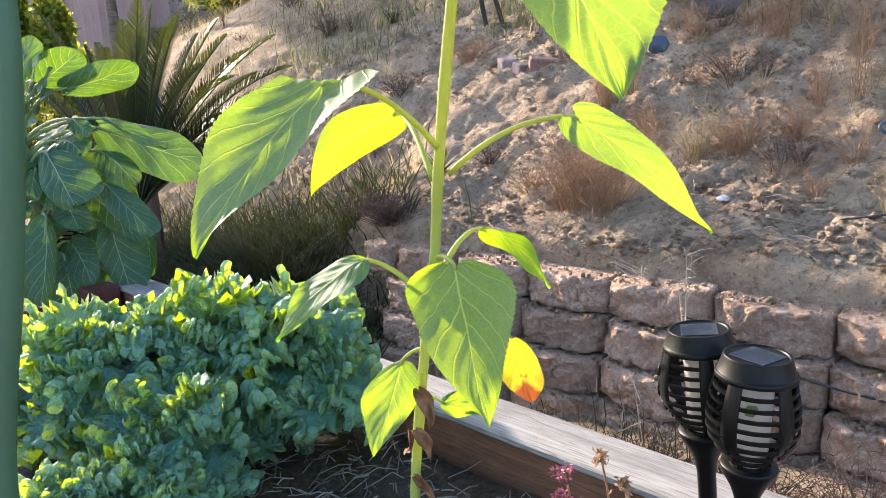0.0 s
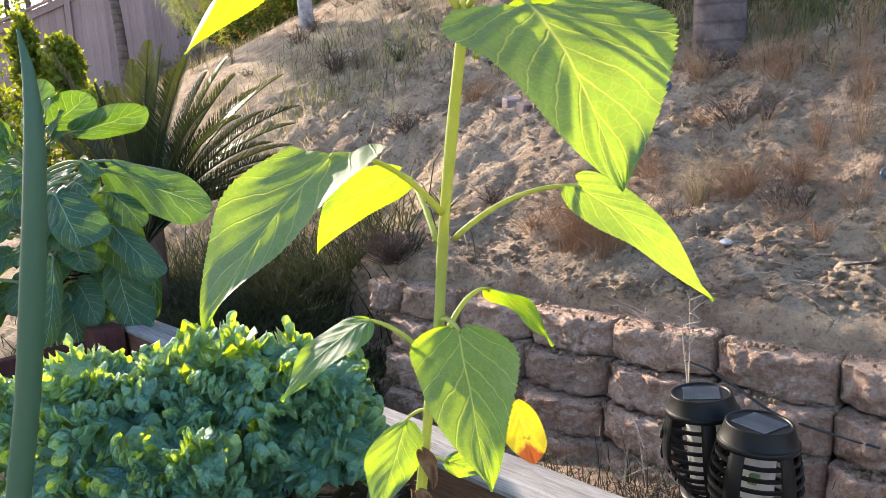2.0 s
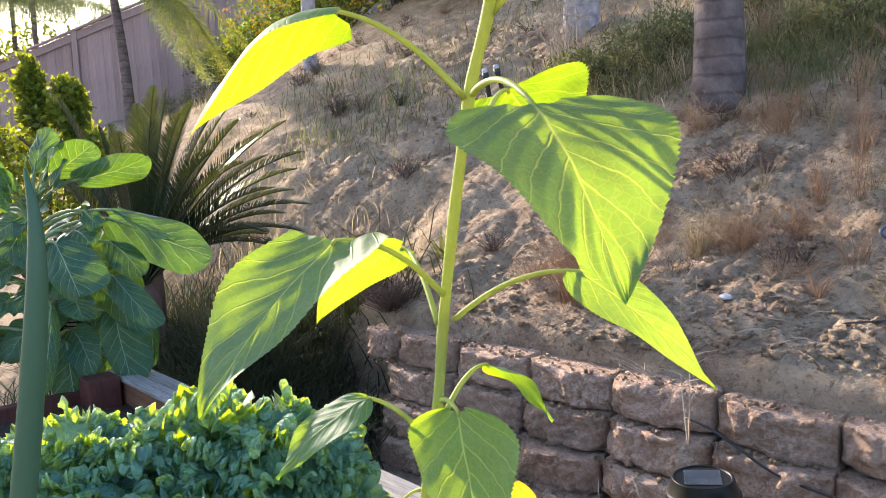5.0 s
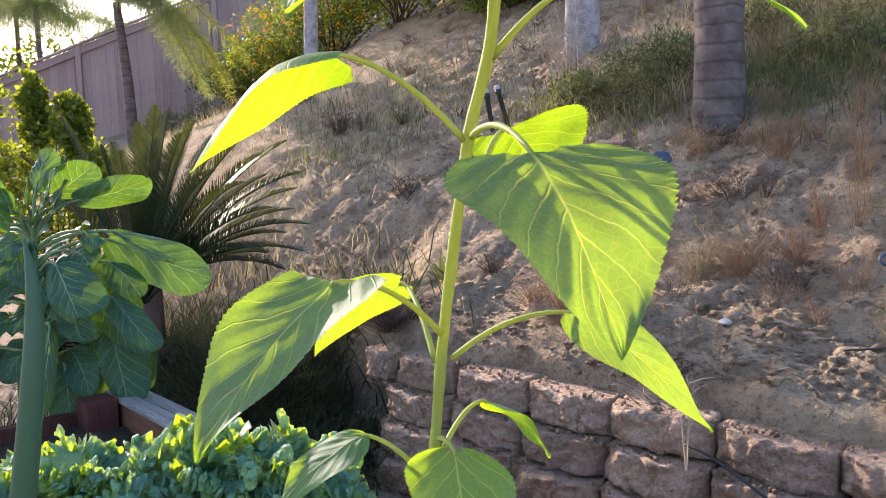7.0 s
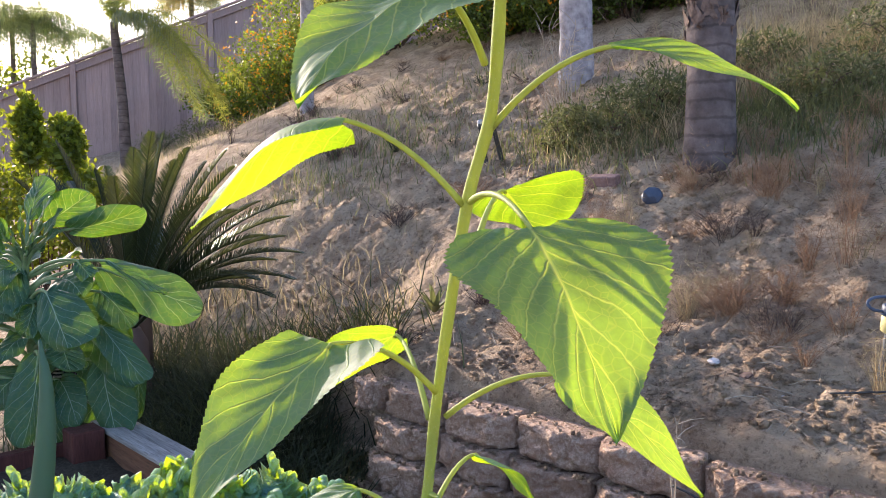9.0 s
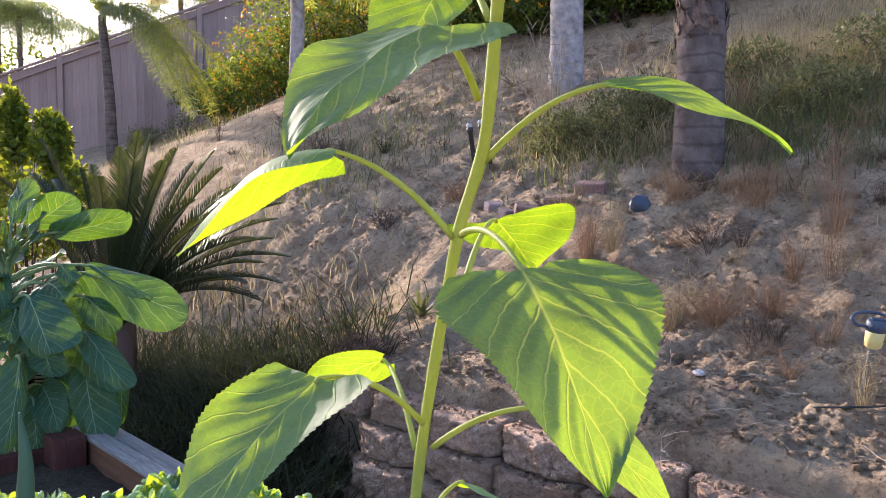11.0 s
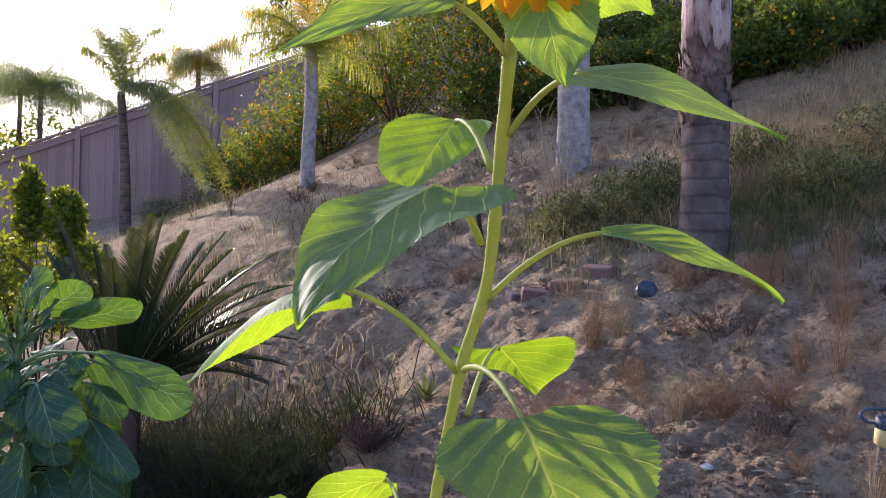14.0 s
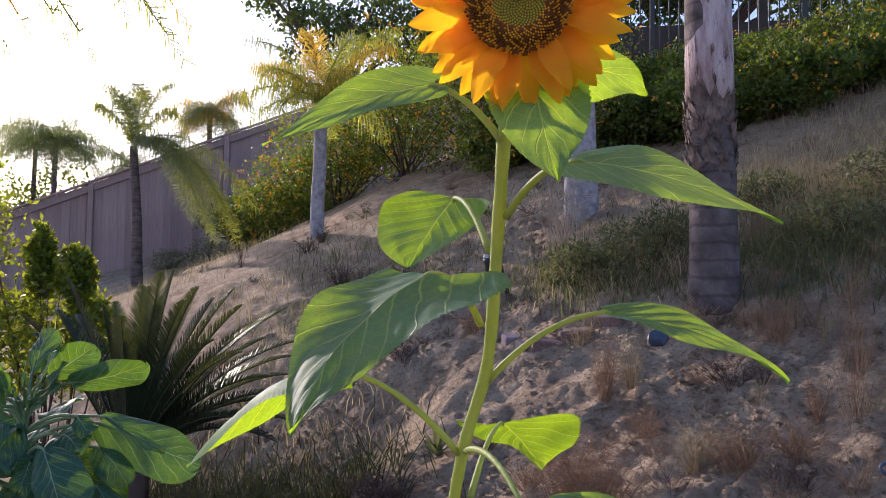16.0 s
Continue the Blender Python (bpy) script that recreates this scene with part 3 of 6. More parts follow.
# root on the stem, leaf base, a point of the midrib halfway, tip, the two margins where the leaf is broadest, then shape words
LEAVES = [
    ("big teal drooping leaf", (0.066, 0.915, 1.385), (-0.026, 0.781, 1.469), (-0.095, 0.735, 1.391), (-0.135, 0.669, 1.309), (-0.138, 0.788, 1.435), (0.023, 0.741, 1.449), dict(lobe=(0.0, 0.08), full=(0.8, 0.8), widest=(0.3, 0.17), shape=(1.9, 1.1), blunt=0.95, wave=0.006, seed=1, curl=(-0.006, -0.008), quilt=0.0006)),
    ("yellow-green leaf glowing in the sun", (0.054, 0.935, 1.345), (-0.019, 1.090, 1.422), (-0.110, 1.110, 1.375), (-0.167, 1.122, 1.301), (-0.110, 1.088, 1.419), (-0.062, 1.120, 1.364), dict(seed=2, lobe=0.06, curl=0.006)),
    ("small pale leaf with a lit tip", (0.026, 0.96, 1.189), (-0.048, 0.962, 1.238), (-0.105, 0.945, 1.203), (-0.170, 0.929, 1.137), (-0.123, 0.974, 1.218), (-0.068, 0.922, 1.203), dict(lobe=0.02, seed=3, full=0.1, widest=0.42, shape=1.5)),
    ("large heart-shaped leaf glowing green", (0.117, 0.855, 1.620), (0.189, 0.707, 1.599), (0.225, 0.632, 1.538), (0.261, 0.565, 1.442), (0.125, 0.618, 1.564), (0.309, 0.726, 1.576), dict(lobe=(0.05, 0.06), full=(0.62, 0.5), widest=(0.24, 0.29), shape=(1.2, 1.6), blunt=1.0, wave=0.005, seed=4, quilt=0.0016, curl=-0.006)),
    ("long bright green leaf", (0.076, 0.93, 1.35), (0.229, 0.900, 1.414), (0.304, 0.905, 1.356), (0.385, 0.905, 1.273), (0.297, 0.946, 1.403), (0.253, 0.862, 1.368), dict(lobe=0.05, seed=5, wave=0.004, quilt=0.0006, widest=0.34)),
    ("long yellow-green folded leaf", (0.108, 0.86, 1.616), (-0.025, 0.815, 1.712), (-0.116, 0.830, 1.680), (-0.218, 0.856, 1.588), (-0.067, 0.763, 1.707), (-0.071, 0.881, 1.672), dict(lobe=0.05, seed=6, wave=0.004, full=(0.5, 0.6), widest=0.3, shape=1.7, blunt=0.9, curl=(-0.02, 0.0))),
    ("dark green backlit leaf with a curled base", (0.143, 0.83, 1.70), (0.270, 0.800, 1.778), (0.371, 0.790, 1.755), (0.449, 0.800, 1.709), (0.340, 0.818, 1.778), (0.327, 0.766, 1.757), dict(lobe=(0.05, 0.0), seed=7, wave=0.004, full=0.5, curl=(0.004, 0.002), quilt=0.001, widest=0.32)),
    ("broad teal leaf with a sunlit edge", (0.139, 0.80, 1.764), (0.105, 0.670, 1.813), (0.051, 0.600, 1.759), (0.037, 0.501, 1.691), (0.020, 0.673, 1.794), (0.154, 0.622, 1.777), dict(lobe=(0.0, 0.18), full=(0.8, 0.85), widest=(0.25, 0.25), shape=(2.0, 0.95), blunt=0.9, wave=0.006, seed=8, curl=(-0.008, -0.006), quilt=0.0007)),
    ("round green leaf behind the stem", (0.150, 0.78, 1.841), (0.100, 0.875, 1.910), (0.063, 0.920, 1.876), (0.028, 0.955, 1.832), (-0.010, 0.960, 1.905), (0.139, 0.842, 1.888), dict(lobe=(0.0, 0.05), full=(0.6, 0.9), widest=(0.4, 0.2), shape=(2.2, 1.7), blunt=0.75, seed=9, quilt=0.001)),
    ("long grey-green leaf", (0.17, 0.75, 1.873), (0.240, 0.650, 1.911), (0.324, 0.665, 1.896), (0.416, 0.680, 1.857), (0.299, 0.740, 1.940), (0.266, 0.575, 1.876), dict(lobe=0.06, seed=10, wave=0.003, widest=0.3)),
    ("long green leaf under the flower", (0.17, 0.70, 1.94), (0.104, 0.700, 1.997), (0.029, 0.690, 1.978), (-0.060, 0.676, 1.937), (0.047, 0.716, 2.021), (0.076, 0.672, 1.969), dict(lobe=0.06, seed=11, wave=0.003, widest=0.34)),
    ("green leaf hanging below the flower", (0.177, 0.69, 1.957), (0.199, 0.650, 2.008), (0.209, 0.605, 1.944), (0.225, 0.565, 1.878), (0.164, 0.615, 1.958), (0.250, 0.615, 1.960), dict(lobe=0.10, seed=12, full=0.5, shape=1.6, widest=0.44)),
    ("dark backlit leaf with rounded lobes", (0.121, 0.868, 1.566), (0.145, 0.990, 1.632), (0.170, 1.050, 1.597), (0.196, 1.090, 1.557), (0.243, 0.932, 1.644), (0.075, 1.091, 1.609), dict(lobe=(0.0, 0.05), full=(0.45, 0.9), widest=(0.25, 0.12), shape=(1.6, 1.0), blunt=0.9, seed=13, quilt=0.001)),
    ("broad dark green hanging leaf", (0.050, 0.95, 1.240), (0.081, 0.900, 1.242), (0.097, 0.875, 1.153), (0.118, 0.850, 1.053), (0.013, 0.935, 1.188), (0.160, 0.843, 1.221), dict(lobe=0.03, seed=14, curl=-0.006, full=0.14, widest=0.25, shape=1.6, quilt=0.0008)),
    ("narrow curled dark leaf", (0.058, 0.95, 1.225), (0.098, 1.080, 1.252), (0.148, 1.110, 1.215), (0.188, 1.150, 1.142), (0.156, 1.013, 1.258), (0.121, 1.193, 1.192), dict(lobe=0.03, seed=15, full=0.1, curl=0.004)),
    ("yellow-green hanging leaf", (0.022, 0.96, 1.114), (-0.008, 0.966, 1.096), (-0.029, 0.955, 1.029), (-0.051, 0.940, 0.967), (-0.069, 0.966, 1.034), (0.013, 0.950, 1.050), dict(lobe=0.0, seed=16, full=0.08, widest=0.40, shape=1.6)),
    ("small pale green leaf", (0.012, 0.965, 1.04), (0.035, 1.0, 1.022), (0.062, 1.005, 1.014), (0.088, 1.01, 0.998), (0.062, 1.015, 1.030), (0.056, 0.995, 1.000), dict(lobe=0.03, seed=18)),
    ("green leaf behind the flower", (0.178, 0.68, 1.965), (0.228, 0.70, 2.012), (0.272, 0.73, 2.012), (0.312, 0.76, 1.996), (0.265, 0.73, 2.045), (0.255, 0.71, 1.980), dict(lobe=0.12, seed=19, full=0.5)),
]


def build_sunflower():
    plant = thing("sunflower", "tall sunflower with an orange head and broad green leaves", "sunflower")
    path = spline(STEM, 10)
    n = len(path)
    radii = [0.0073 + 0.0004 * math.sin(i * 0.9) - 0.0010 * i / n for i in range(n)]
    h = Heap()
    h.tube(path, radii, 14)
    stem = part("stem", h.data("stem", STEM_GREEN), plant, "hairy pale green stem")
    rng = random.Random(8)
    hairs = Heap()
    for _ in range(4500):
        i = rng.randrange(n - 1)
        t = rng.random()
        p = path[i].lerp(path[i + 1], t)
        d = Vector((rng.gauss(0, 1), rng.gauss(0, 1), rng.gauss(0, 0.35))).normalized()
        q = p + d * (radii[i] * 0.95)
        side = d.cross(Vector((0, 0, 1))).normalized() * 0.0003
        hairs.add([q - side, q + side, q + d * rng.uniform(0.002, 0.0058) + Vector((0, 0, rng.uniform(-0.0012, 0.0012)))], [(0, 1, 2)])
    tagged(part("stem_hair", hairs.data("stem_hair", HAIR, False), stem, "short pale hairs"), kind="stuff")
    for label, root, base, mid, tip, left, right, words in LEAVES:
        v, f, uv = leaf_shape(base, mid, tip, left, right, **words)
        leaf = part("leaf", mesh("leaf", v, f, LEAF, uv), plant, label)
        root, base = Vector(root), Vector(base)
        span = (base - root).length
        ctrl = (root + base) / 2 + Vector((0, 0, 0.22 * span))
        line = bezier(root, ctrl, base, 14)
        d = (line[-1] - line[-2]).normalized()
        line.append(base + (Vector(tip) - base).normalized() * 0.006)
        h = Heap()
        h.tube(line, [0.0042 - 0.0018 * k / 14 for k in range(15)] if span > 0.05 else [0.0028 - 0.001 * k / 14 for k in range(15)], 8)
        for _ in range(int(500 * span)):
            k = rng.randrange(13)
            p = line[k].lerp(line[k + 1], rng.random())
            dd = Vector((rng.gauss(0, 1), rng.gauss(0, 1), rng.gauss(0, 1))).normalized()
            sd = dd.cross(Vector((0.3, 0.2, 1))).normalized() * 0.0002
            q = p + dd * 0.003
            h.add([q - sd, q + sd, q + dd * rng.uniform(0.001, 0.003)], [(0, 1, 2)])
        part("petiole", h.data("petiole", STEM_GREEN), leaf, "bristly leaf stalk")
    # a dying leaf low on the stem, and shrivelled remains
    v, f, uv = leaf_shape((0.141, 0.970, 1.125), (0.152, 0.965, 1.082), (0.166, 0.960, 1.038), (0.124, 0.960, 1.080), (0.178, 0.980, 1.080), lobe=0.03, seed=17, full=0.2, widest=0.4, shape=1.8, blunt=0.9)
    part("leaf", mesh("leaf", v, f, LEAF_OLD, uv), plant, "yellow leaf with a withered brown tip")
    h = Heap()
    h.tube(bezier((0.03, 0.962, 1.11), (0.1, 0.99, 1.17), (0.141, 0.970, 1.125), 8), 0.0018, 6)
    part("petiole", h.data("petiole", STEM_GREEN), plant)
    for base, tip, w in (((0.012, 0.955, 1.06), (0.028, 0.945, 1.005), 0.03), ((0.006, 0.955, 1.0), (0.024, 0.95, 0.955), 0.025), ((0.0, 0.955, 0.93), (0.028, 0.95, 0.885), 0.018),
                         ((-0.002, 0.955, 1.0), (-0.012, 0.95, 0.965), 0.012)):
        v, f, uv = leaf_along(base, tip, (0.3, -0.9, 0.2), w, (0.012, 0, 0.0), fold=0.7, lobe=0.05, wave=0.012, seed=int(w * 1000), nv=24, nw=13)
        part("withered_leaf", mesh("withered_leaf", v, f, DEAD_LEAF, uv), plant, "shrivelled brown leaf")
    # the head
    face = Vector((-0.02, -0.97, -0.16)).normalized()
    x_ = face.cross(Vector((0, 0, 1))).normalized() * -1
    y_ = face.cross(x_) * -1
    frame_ = Matrix((x_, face.cross(x_), face)).transposed().to_4x4()
    head_at = Matrix.Translation((0.193, 0.59, 2.034)) @ frame_
    h = Heap()
    h.lathe([(0.006, -0.03), (0.02, -0.026), (0.038, -0.014), (0.045, -0.003), (0.043, 0.002), (0.03, 0.005), (0.012, 0.002), (0.001, 0.0)], 36)
    head = part("flower_head", h.data("flower_head", FLORET_BROWN), plant, "sunflower head with a dark seed disc", head_at)
    fl = Heap()
    for i in range(1150):
        r = 0.0435 * math.sqrt((i + 0.5) / 1150)
        a = i * 2.399963
        q = r / 0.0435
        z = 0.0045 - 0.004 * (1 - smooth(0.1, 0.8, q))
        c = Vector((r * math.cos(a), r * math.sin(a), z))
        rad = 0.00062 + 0.0002 * q
        tall = 0.0018 + 0.0045 * smooth(0.45, 0.75, q) * (0.6 + 0.4 * rng.random())
        lean = Vector((math.cos(a), math.sin(a), 0)) * (0.0012 * q)
        slot = 0 if q < 0.48 else (1 if q < 0.7 and rng.random() < 0.6 else 2)
        if q > 0.7:
            slot = 1 if rng.random() < 0.5 else 2
        ring = [c + Vector((rad * math.cos(b), rad * math.sin(b), 0)) for b in (0, 1.57, 3.14, 4.71)]
        mid_ = [p + lean + Vector((0, 0, tall * 0.8)) + (p - c) * 0.4 for p in ring]
        fl.add(ring + mid_ + [c + lean + Vector((0, 0, tall))], grid_faces(2, 4, True) + [(4, 5, 8), (5, 6, 8), (6, 7, 8), (7, 4, 8)], slot)
    florets = part("seed_disc", fl.data("seed_disc", [FLORET_GREEN, FLORET_GOLD, FLORET_BROWN], False), head, "tiny brown, gold and green florets")
    tagged(florets, kind="stuff")
    shapes = []
    for k in range(6):
        ln, wd = 0.054 + 0.003 * (k % 3), 0.0205 + 0.002 * (k % 2)
        v, f, uv = leaf_along((0, 0, 0), (ln, 0, 0.0), (0, 0, 1), wd, (0, 0, 0.012 - 0.004 * k), lobe=0.0, fold=0.12 - 0.05 * (k % 4), teeth=0.0, wave=0.003, quilt=0.0, seed=k * 1.3, nv=16, nw=7, full=0.4, shape=1.9, blunt=0.85, widest=0.45)
        shapes.append(mesh("petal", v, f, PETAL, uv))
    for ring, count, tilt, z in ((0, 19, 8, 0.0005), (1, 19, -6, -0.003), (2, 12, -16, -0.006)):
        for k in range(count):
            a = 360 * (k + 0.5 * ring + rng.uniform(-0.22, 0.22)) / count
            m = pose(0, 0, z, 0, 0, a) @ pose(0.037 - 0.002 * ring, 0, 0, rng.uniform(-18, 18), -tilt + rng.uniform(-12, 9), rng.uniform(-7, 7))
            part("petal", shapes[rng.randrange(6)], head, "", m)
    br = []
    for k in range(3):
        v, f, uv = leaf_along((0, 0, 0), (0.04 + 0.004 * k, 0, -0.012), (0, 0, 1), 0.018, (0, 0, 0.012), lobe=0.0, fold=0.1, teeth=0.0, wave=0.002, quilt=0.0, seed=k, nv=10, nw=7, full=0.7)
        br.append(mesh("bract", v, f, LEAF, uv))
    for k in range(18):
        part("bract", br[k % 3], head, "green bract", pose(0, 0, -0.012, 0, 0, 20 * k + rng.uniform(-5, 5)) @ pose(0.036, 0, 0, 0, 15 + rng.uniform(-10, 10), 0))


# ---- solar torches ----
def torch_parts():
    torch = thing("solar_torch", "black plastic solar torch light with a slatted bulb-shaped cage", "solar light", "solar torches in the bed")
    # outer radius of the cage by height below the cap
    def rad(z):
        t = z / 0.135
        return 0.047 + 0.0085 * math.sin(math.pi * min(1, t * 1.35)) - 0.034 * smooth(0.45, 1.05, t) ** 1.1

    h = Heap()
    h.lathe([(0.0005, 0.0015), (0.0350, 0.0015), (0.0354, 0.0016), (0.0358, 0.0030), (0.0361, 0.0034), (0.0385, 0.0034), (0.0390, 0.0031), (0.0393, 0.0024), (0.0396, 0.0010), (0.0450, -0.0165), (0.0455, -0.0172), (0.0470, -0.0174), (0.0475, -0.0178), (0.0478, -0.0235), (0.0474, -0.0240), (0.046, -0.0242), (0.02, -0.026)], 40)
    cap = part("cap", h.data("cap", BLACK_PLASTIC), torch, "black cap")
    h = Heap()
    h.box((0.047, 0.047, 0.0012), pose(0, 0, 0.0021, 0, 0, 12), 0, 0.0005)
    part("solar_panel", h.data("solar_panel", SOLAR, False), cap, "dark glassy solar cell")
    cells = 5
    z_top, z_bot = 0.028, 0.160
    for k in range(cells):
        h = Heap()
        a = 2 * math.pi * k / cells
        pts = []
        prof = [(rad(i * 0.135 / 12), -z_top + 0.004 - i * (z_bot - z_top) / 12) for i in range(13)]
        wide = 0.19
        verts, nn = [], len(prof)
        for off in (0.0, -0.003):
            for r, z in prof:
                for b in (-wide, -wide / 3, wide / 3, wide):
                    verts.append(((r + off) * math.cos(a + b), (r + off) * math.sin(a + b), z))
        f = grid_faces(nn, 4) + [tuple(nn * 4 + i for i in reversed(q)) for q in grid_faces(nn, 4)]
        for i in range(nn - 1):
            f += [(i * 4, (i + 1) * 4, nn * 4 + (i + 1) * 4, nn * 4 + i * 4), (i * 4 + 3, nn * 4 + i * 4 + 3, nn * 4 + (i + 1) * 4 + 3, (i + 1) * 4 + 3)]
        part("rib", mesh("rib", verts, f, BLACK_PLASTIC), torch)
    slats = 9
    for k in range(cells):
        a0, a1 = 2 * math.pi * k / cells + 0.11, 2 * math.pi * (k + 1) / cells - 0.11
        solid_panel = k == 2
        for j in range(slats):
            z = -z_top - 0.008 - j * 0.0128
            r = rad((-z - z_top) * 0.135 / (z_bot - z_top)) - 0.0008
            verts = []
            for dr, dz in ((0, 0.0023), (0, -0.0023), (-0.003, -0.0023), (-0.003, 0.0023)):
                for i in range(9):
                    b = a0 + (a1 - a0) * i / 8
                    verts.append(((r + dr) * math.cos(b), (r + dr) * math.sin(b), z + dz + (0.004 * math.sin(math.pi * i / 8) if solid_panel else 0)))
            f = []
            for q in range(4):
                q2 = (q + 1) % 4
                f += [(q * 9 + i, q * 9 + i + 1, q2 * 9 + i + 1, q2 * 9 + i) for i in range(8)]
            part("slat", mesh("slat", verts, f, BLACK_PLASTIC, None, False), torch)
    # scrolls in one window
    h = Heap()
    for sx, sz, tw in ((0.0, -0.06, 1), (0.1, -0.085, -1), (-0.05, -0.11, 1), (0.05, -0.135, -1)):
        am = 2 * math.pi * 2.5 / cells + sx
        pts = []
        for i in range(14):
            th = i * 0.42
            rr = 0.013 * math.exp(-0.16 * th)
            b, z = am + tw * rr * math.cos(th) / 0.05, sz + rr * math.sin(th)
            r = rad((-z - z_top) * 0.135 / (z_bot - z_top)) + 0.0005
            pts.append((r * math.cos(b), r * math.sin(b), z))
        h.tube(pts, [0.0022 - 0.0001 * i for i in range(14)], 6)
    part("scrollwork", h.data("scrollwork", BLACK_PLASTIC), torch, "curled scrollwork")
    h = Heap()
    h.lathe([(0.022, -0.027), (0.022, -0.05), (0.0215, -0.11), (0.018, -0.136), (0.001, -0.137)], 28)
    tube_ = part("diffuser", h.data("diffuser", FROST), torch, "milky white inner tube")
    h = Heap()
    h.box((0.012, 0.02, 0.01), pose(0.016, -0.018, -0.058, 0, 0, 30), 0, 0.002)
    part("led_board", h.data("led_board", METAL_GLINT, False), torch)
    h = Heap()
    h.lathe([(0.02, -0.139), (0.0335, -0.138), (0.0345, -0.141), (0.029, -0.154), (0.021, -0.168), (0.0155, -0.182), (0.0125, -0.20), (0.0118, -0.32), (0.0118, -0.42), (0.009, -0.45), (0.001, -0.46)], 24)
    part("stake", h.data("stake", BLACK_PLASTIC), torch, "black ground stake")
    return torch


build_wall()
build_bed()
build_sunflower()
near = torch_parts()
near.matrix_basis = pose(0.437, 0.905, 1.120, -2, 2, -60)
far = copy_thing(near, pose(0.385, 1.0, 1.122, 1, -3, -18))


# ---- fence along the far boundary ----
FENCE_A, FENCE_DIR = Vector((-9.2, 14.4)), Vector((0.86, 0.51)).normalized()


def build_fence():
    fence = thing("board_fence", "mauve-grey wooden board fence climbing the slope", "fence", kind="structure")
    rake = 0.45
    ang = math.degrees(math.atan2(FENCE_DIR.y, FENCE_DIR.x))
    tilt = math.degrees(math.atan(rake))

    def at(d):
        p = FENCE_A + FENCE_DIR * d
        return p, 2.28 + rake * d

    h = Heap()
    h.box((0.150, 0.02, 1.0), None, 0, 0.002)
    slab = h.data("fence_board", FENCE_WOOD, False)
    for k in range(-36, 66):
        d = k * 0.145
        p, z = at(d)
        lo = min(z - 0.05, land(p.x, p.y, False) - 0.1)
        part("fence_board", slab, fence, "", pose(p.x + 0.006 * (k % 2), p.y - 0.01 * (k % 2), (lo + z + 1.78) / 2, 0, 0, ang) @ Matrix.Diagonal((1, 1, z + 1.78 - lo, 1)))
    h = Heap()
    h.box((0.1, 0.1, 2.0), None, 0, 0.004)
    post = h.data("fence_post", FENCE_WOOD, False)
    for k in range(-2, 4):
        p, z = at(k * 2.6)
        off = Vector((FENCE_DIR.y, -FENCE_DIR.x)) * 0.06
        part("fence_post", post, fence, "square post", pose(p.x + off.x, p.y + off.y, z + 0.86, 0, 0, ang))
    off = Vector((FENCE_DIR.y, -FENCE_DIR.x)) * 0.05
    for name, zz, hh, th in (("cap_rail", 1.84, 0.04, 0.16), ("top_rail", 1.72, 0.14, 0.05)):
        h = Heap()
        h.box((15.8, th, hh), None, 0, 0.004)
        p, z = at(2.1)
        part(name, h.data(name, FENCE_WOOD, False), fence, "", pose(p.x + off.x, p.y + off.y, z + zz, 0, 0, ang) @ pose(0, 0, 0, 0, -tilt, 0))


build_fence()


# ---- garden plants: materials ----
KALE = Nodes("blue_green_kale")
_kn = KALE.noise(40.0, 4.0)
_kv = KALE.add("SeparateXYZ", in_0=KALE.add("UVMap").outputs[0])
_km = KALE.ramp(KALE.math("ABSOLUTE", KALE.math("MULTIPLY_ADD", _kv.outputs[0], 2.0, -1.0)), 0.8, 1.0)
_kc = KALE.mix(_kn, (0.05, 0.165, 0.18), (0.145, 0.36, 0.36))
_kc = KALE.mix(KALE.math("MULTIPLY", _km, 0.8), _kc, (0.26, 0.47, 0.39))
KALE = KALE.leafy(_kc, (0.7, 0.88, 0.006), 0.4, 0.48, KALE.bump(KALE.noise(14.0, 5.0), 0.7, 0.02), 0.35)
KALE_RIB = Nodes("kale_rib").leafy((0.2, 0.3, 0.12), (0.4, 0.5, 0.08), 0.3, 0.5)
COLLARD = veined("collard_leaf", (0.028, 0.085, 0.058), (0.30, 0.6, 0.01), (0.26, 0.38, 0.29), (0.9, 0.95, 0.12), 6, 0.30, 0.2, 0.0, 0.5, 0.06, 0.0, 48.0, 0.45, 0.1, 0.25)
COLLARD_RIB = mottled("pale_collard_stalk", (0.1, 0.17, 0.08), (0.2, 0.29, 0.14), 40.0, 0.5)
CYCAD = plain_leaf("cycad_leaflet", (0.022, 0.038, 0.024), (0.12, 0.14, 0.02), 0.22, 0.45, 0.28)
SHRUB = plain_leaf("shrub_leaf", (0.075, 0.115, 0.026), (0.5, 0.55, 0.03), 0.45, 0.5)
HEDGE = plain_leaf("hedge_leaf", (0.06, 0.095, 0.026), (0.32, 0.4, 0.02), 0.38, 0.55)
TREE_LEAF = plain_leaf("tree_leaf", (0.028, 0.05, 0.016), (0.13, 0.19, 0.02), 0.35, 0.5)
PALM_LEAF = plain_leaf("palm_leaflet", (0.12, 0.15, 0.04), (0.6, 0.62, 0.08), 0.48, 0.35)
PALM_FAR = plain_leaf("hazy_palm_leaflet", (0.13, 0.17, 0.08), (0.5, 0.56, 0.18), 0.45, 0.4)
PALM_DRY = plain_leaf("yellow_palm_leaflet", (0.4, 0.28, 0.06), (0.9, 0.62, 0.08), 0.6, 0.3)
WEED_DARK = plain_leaf("olive_weed_blade", (0.04, 0.048, 0.022), (0.08, 0.09, 0.025), 0.2, 0.6, 0.75)
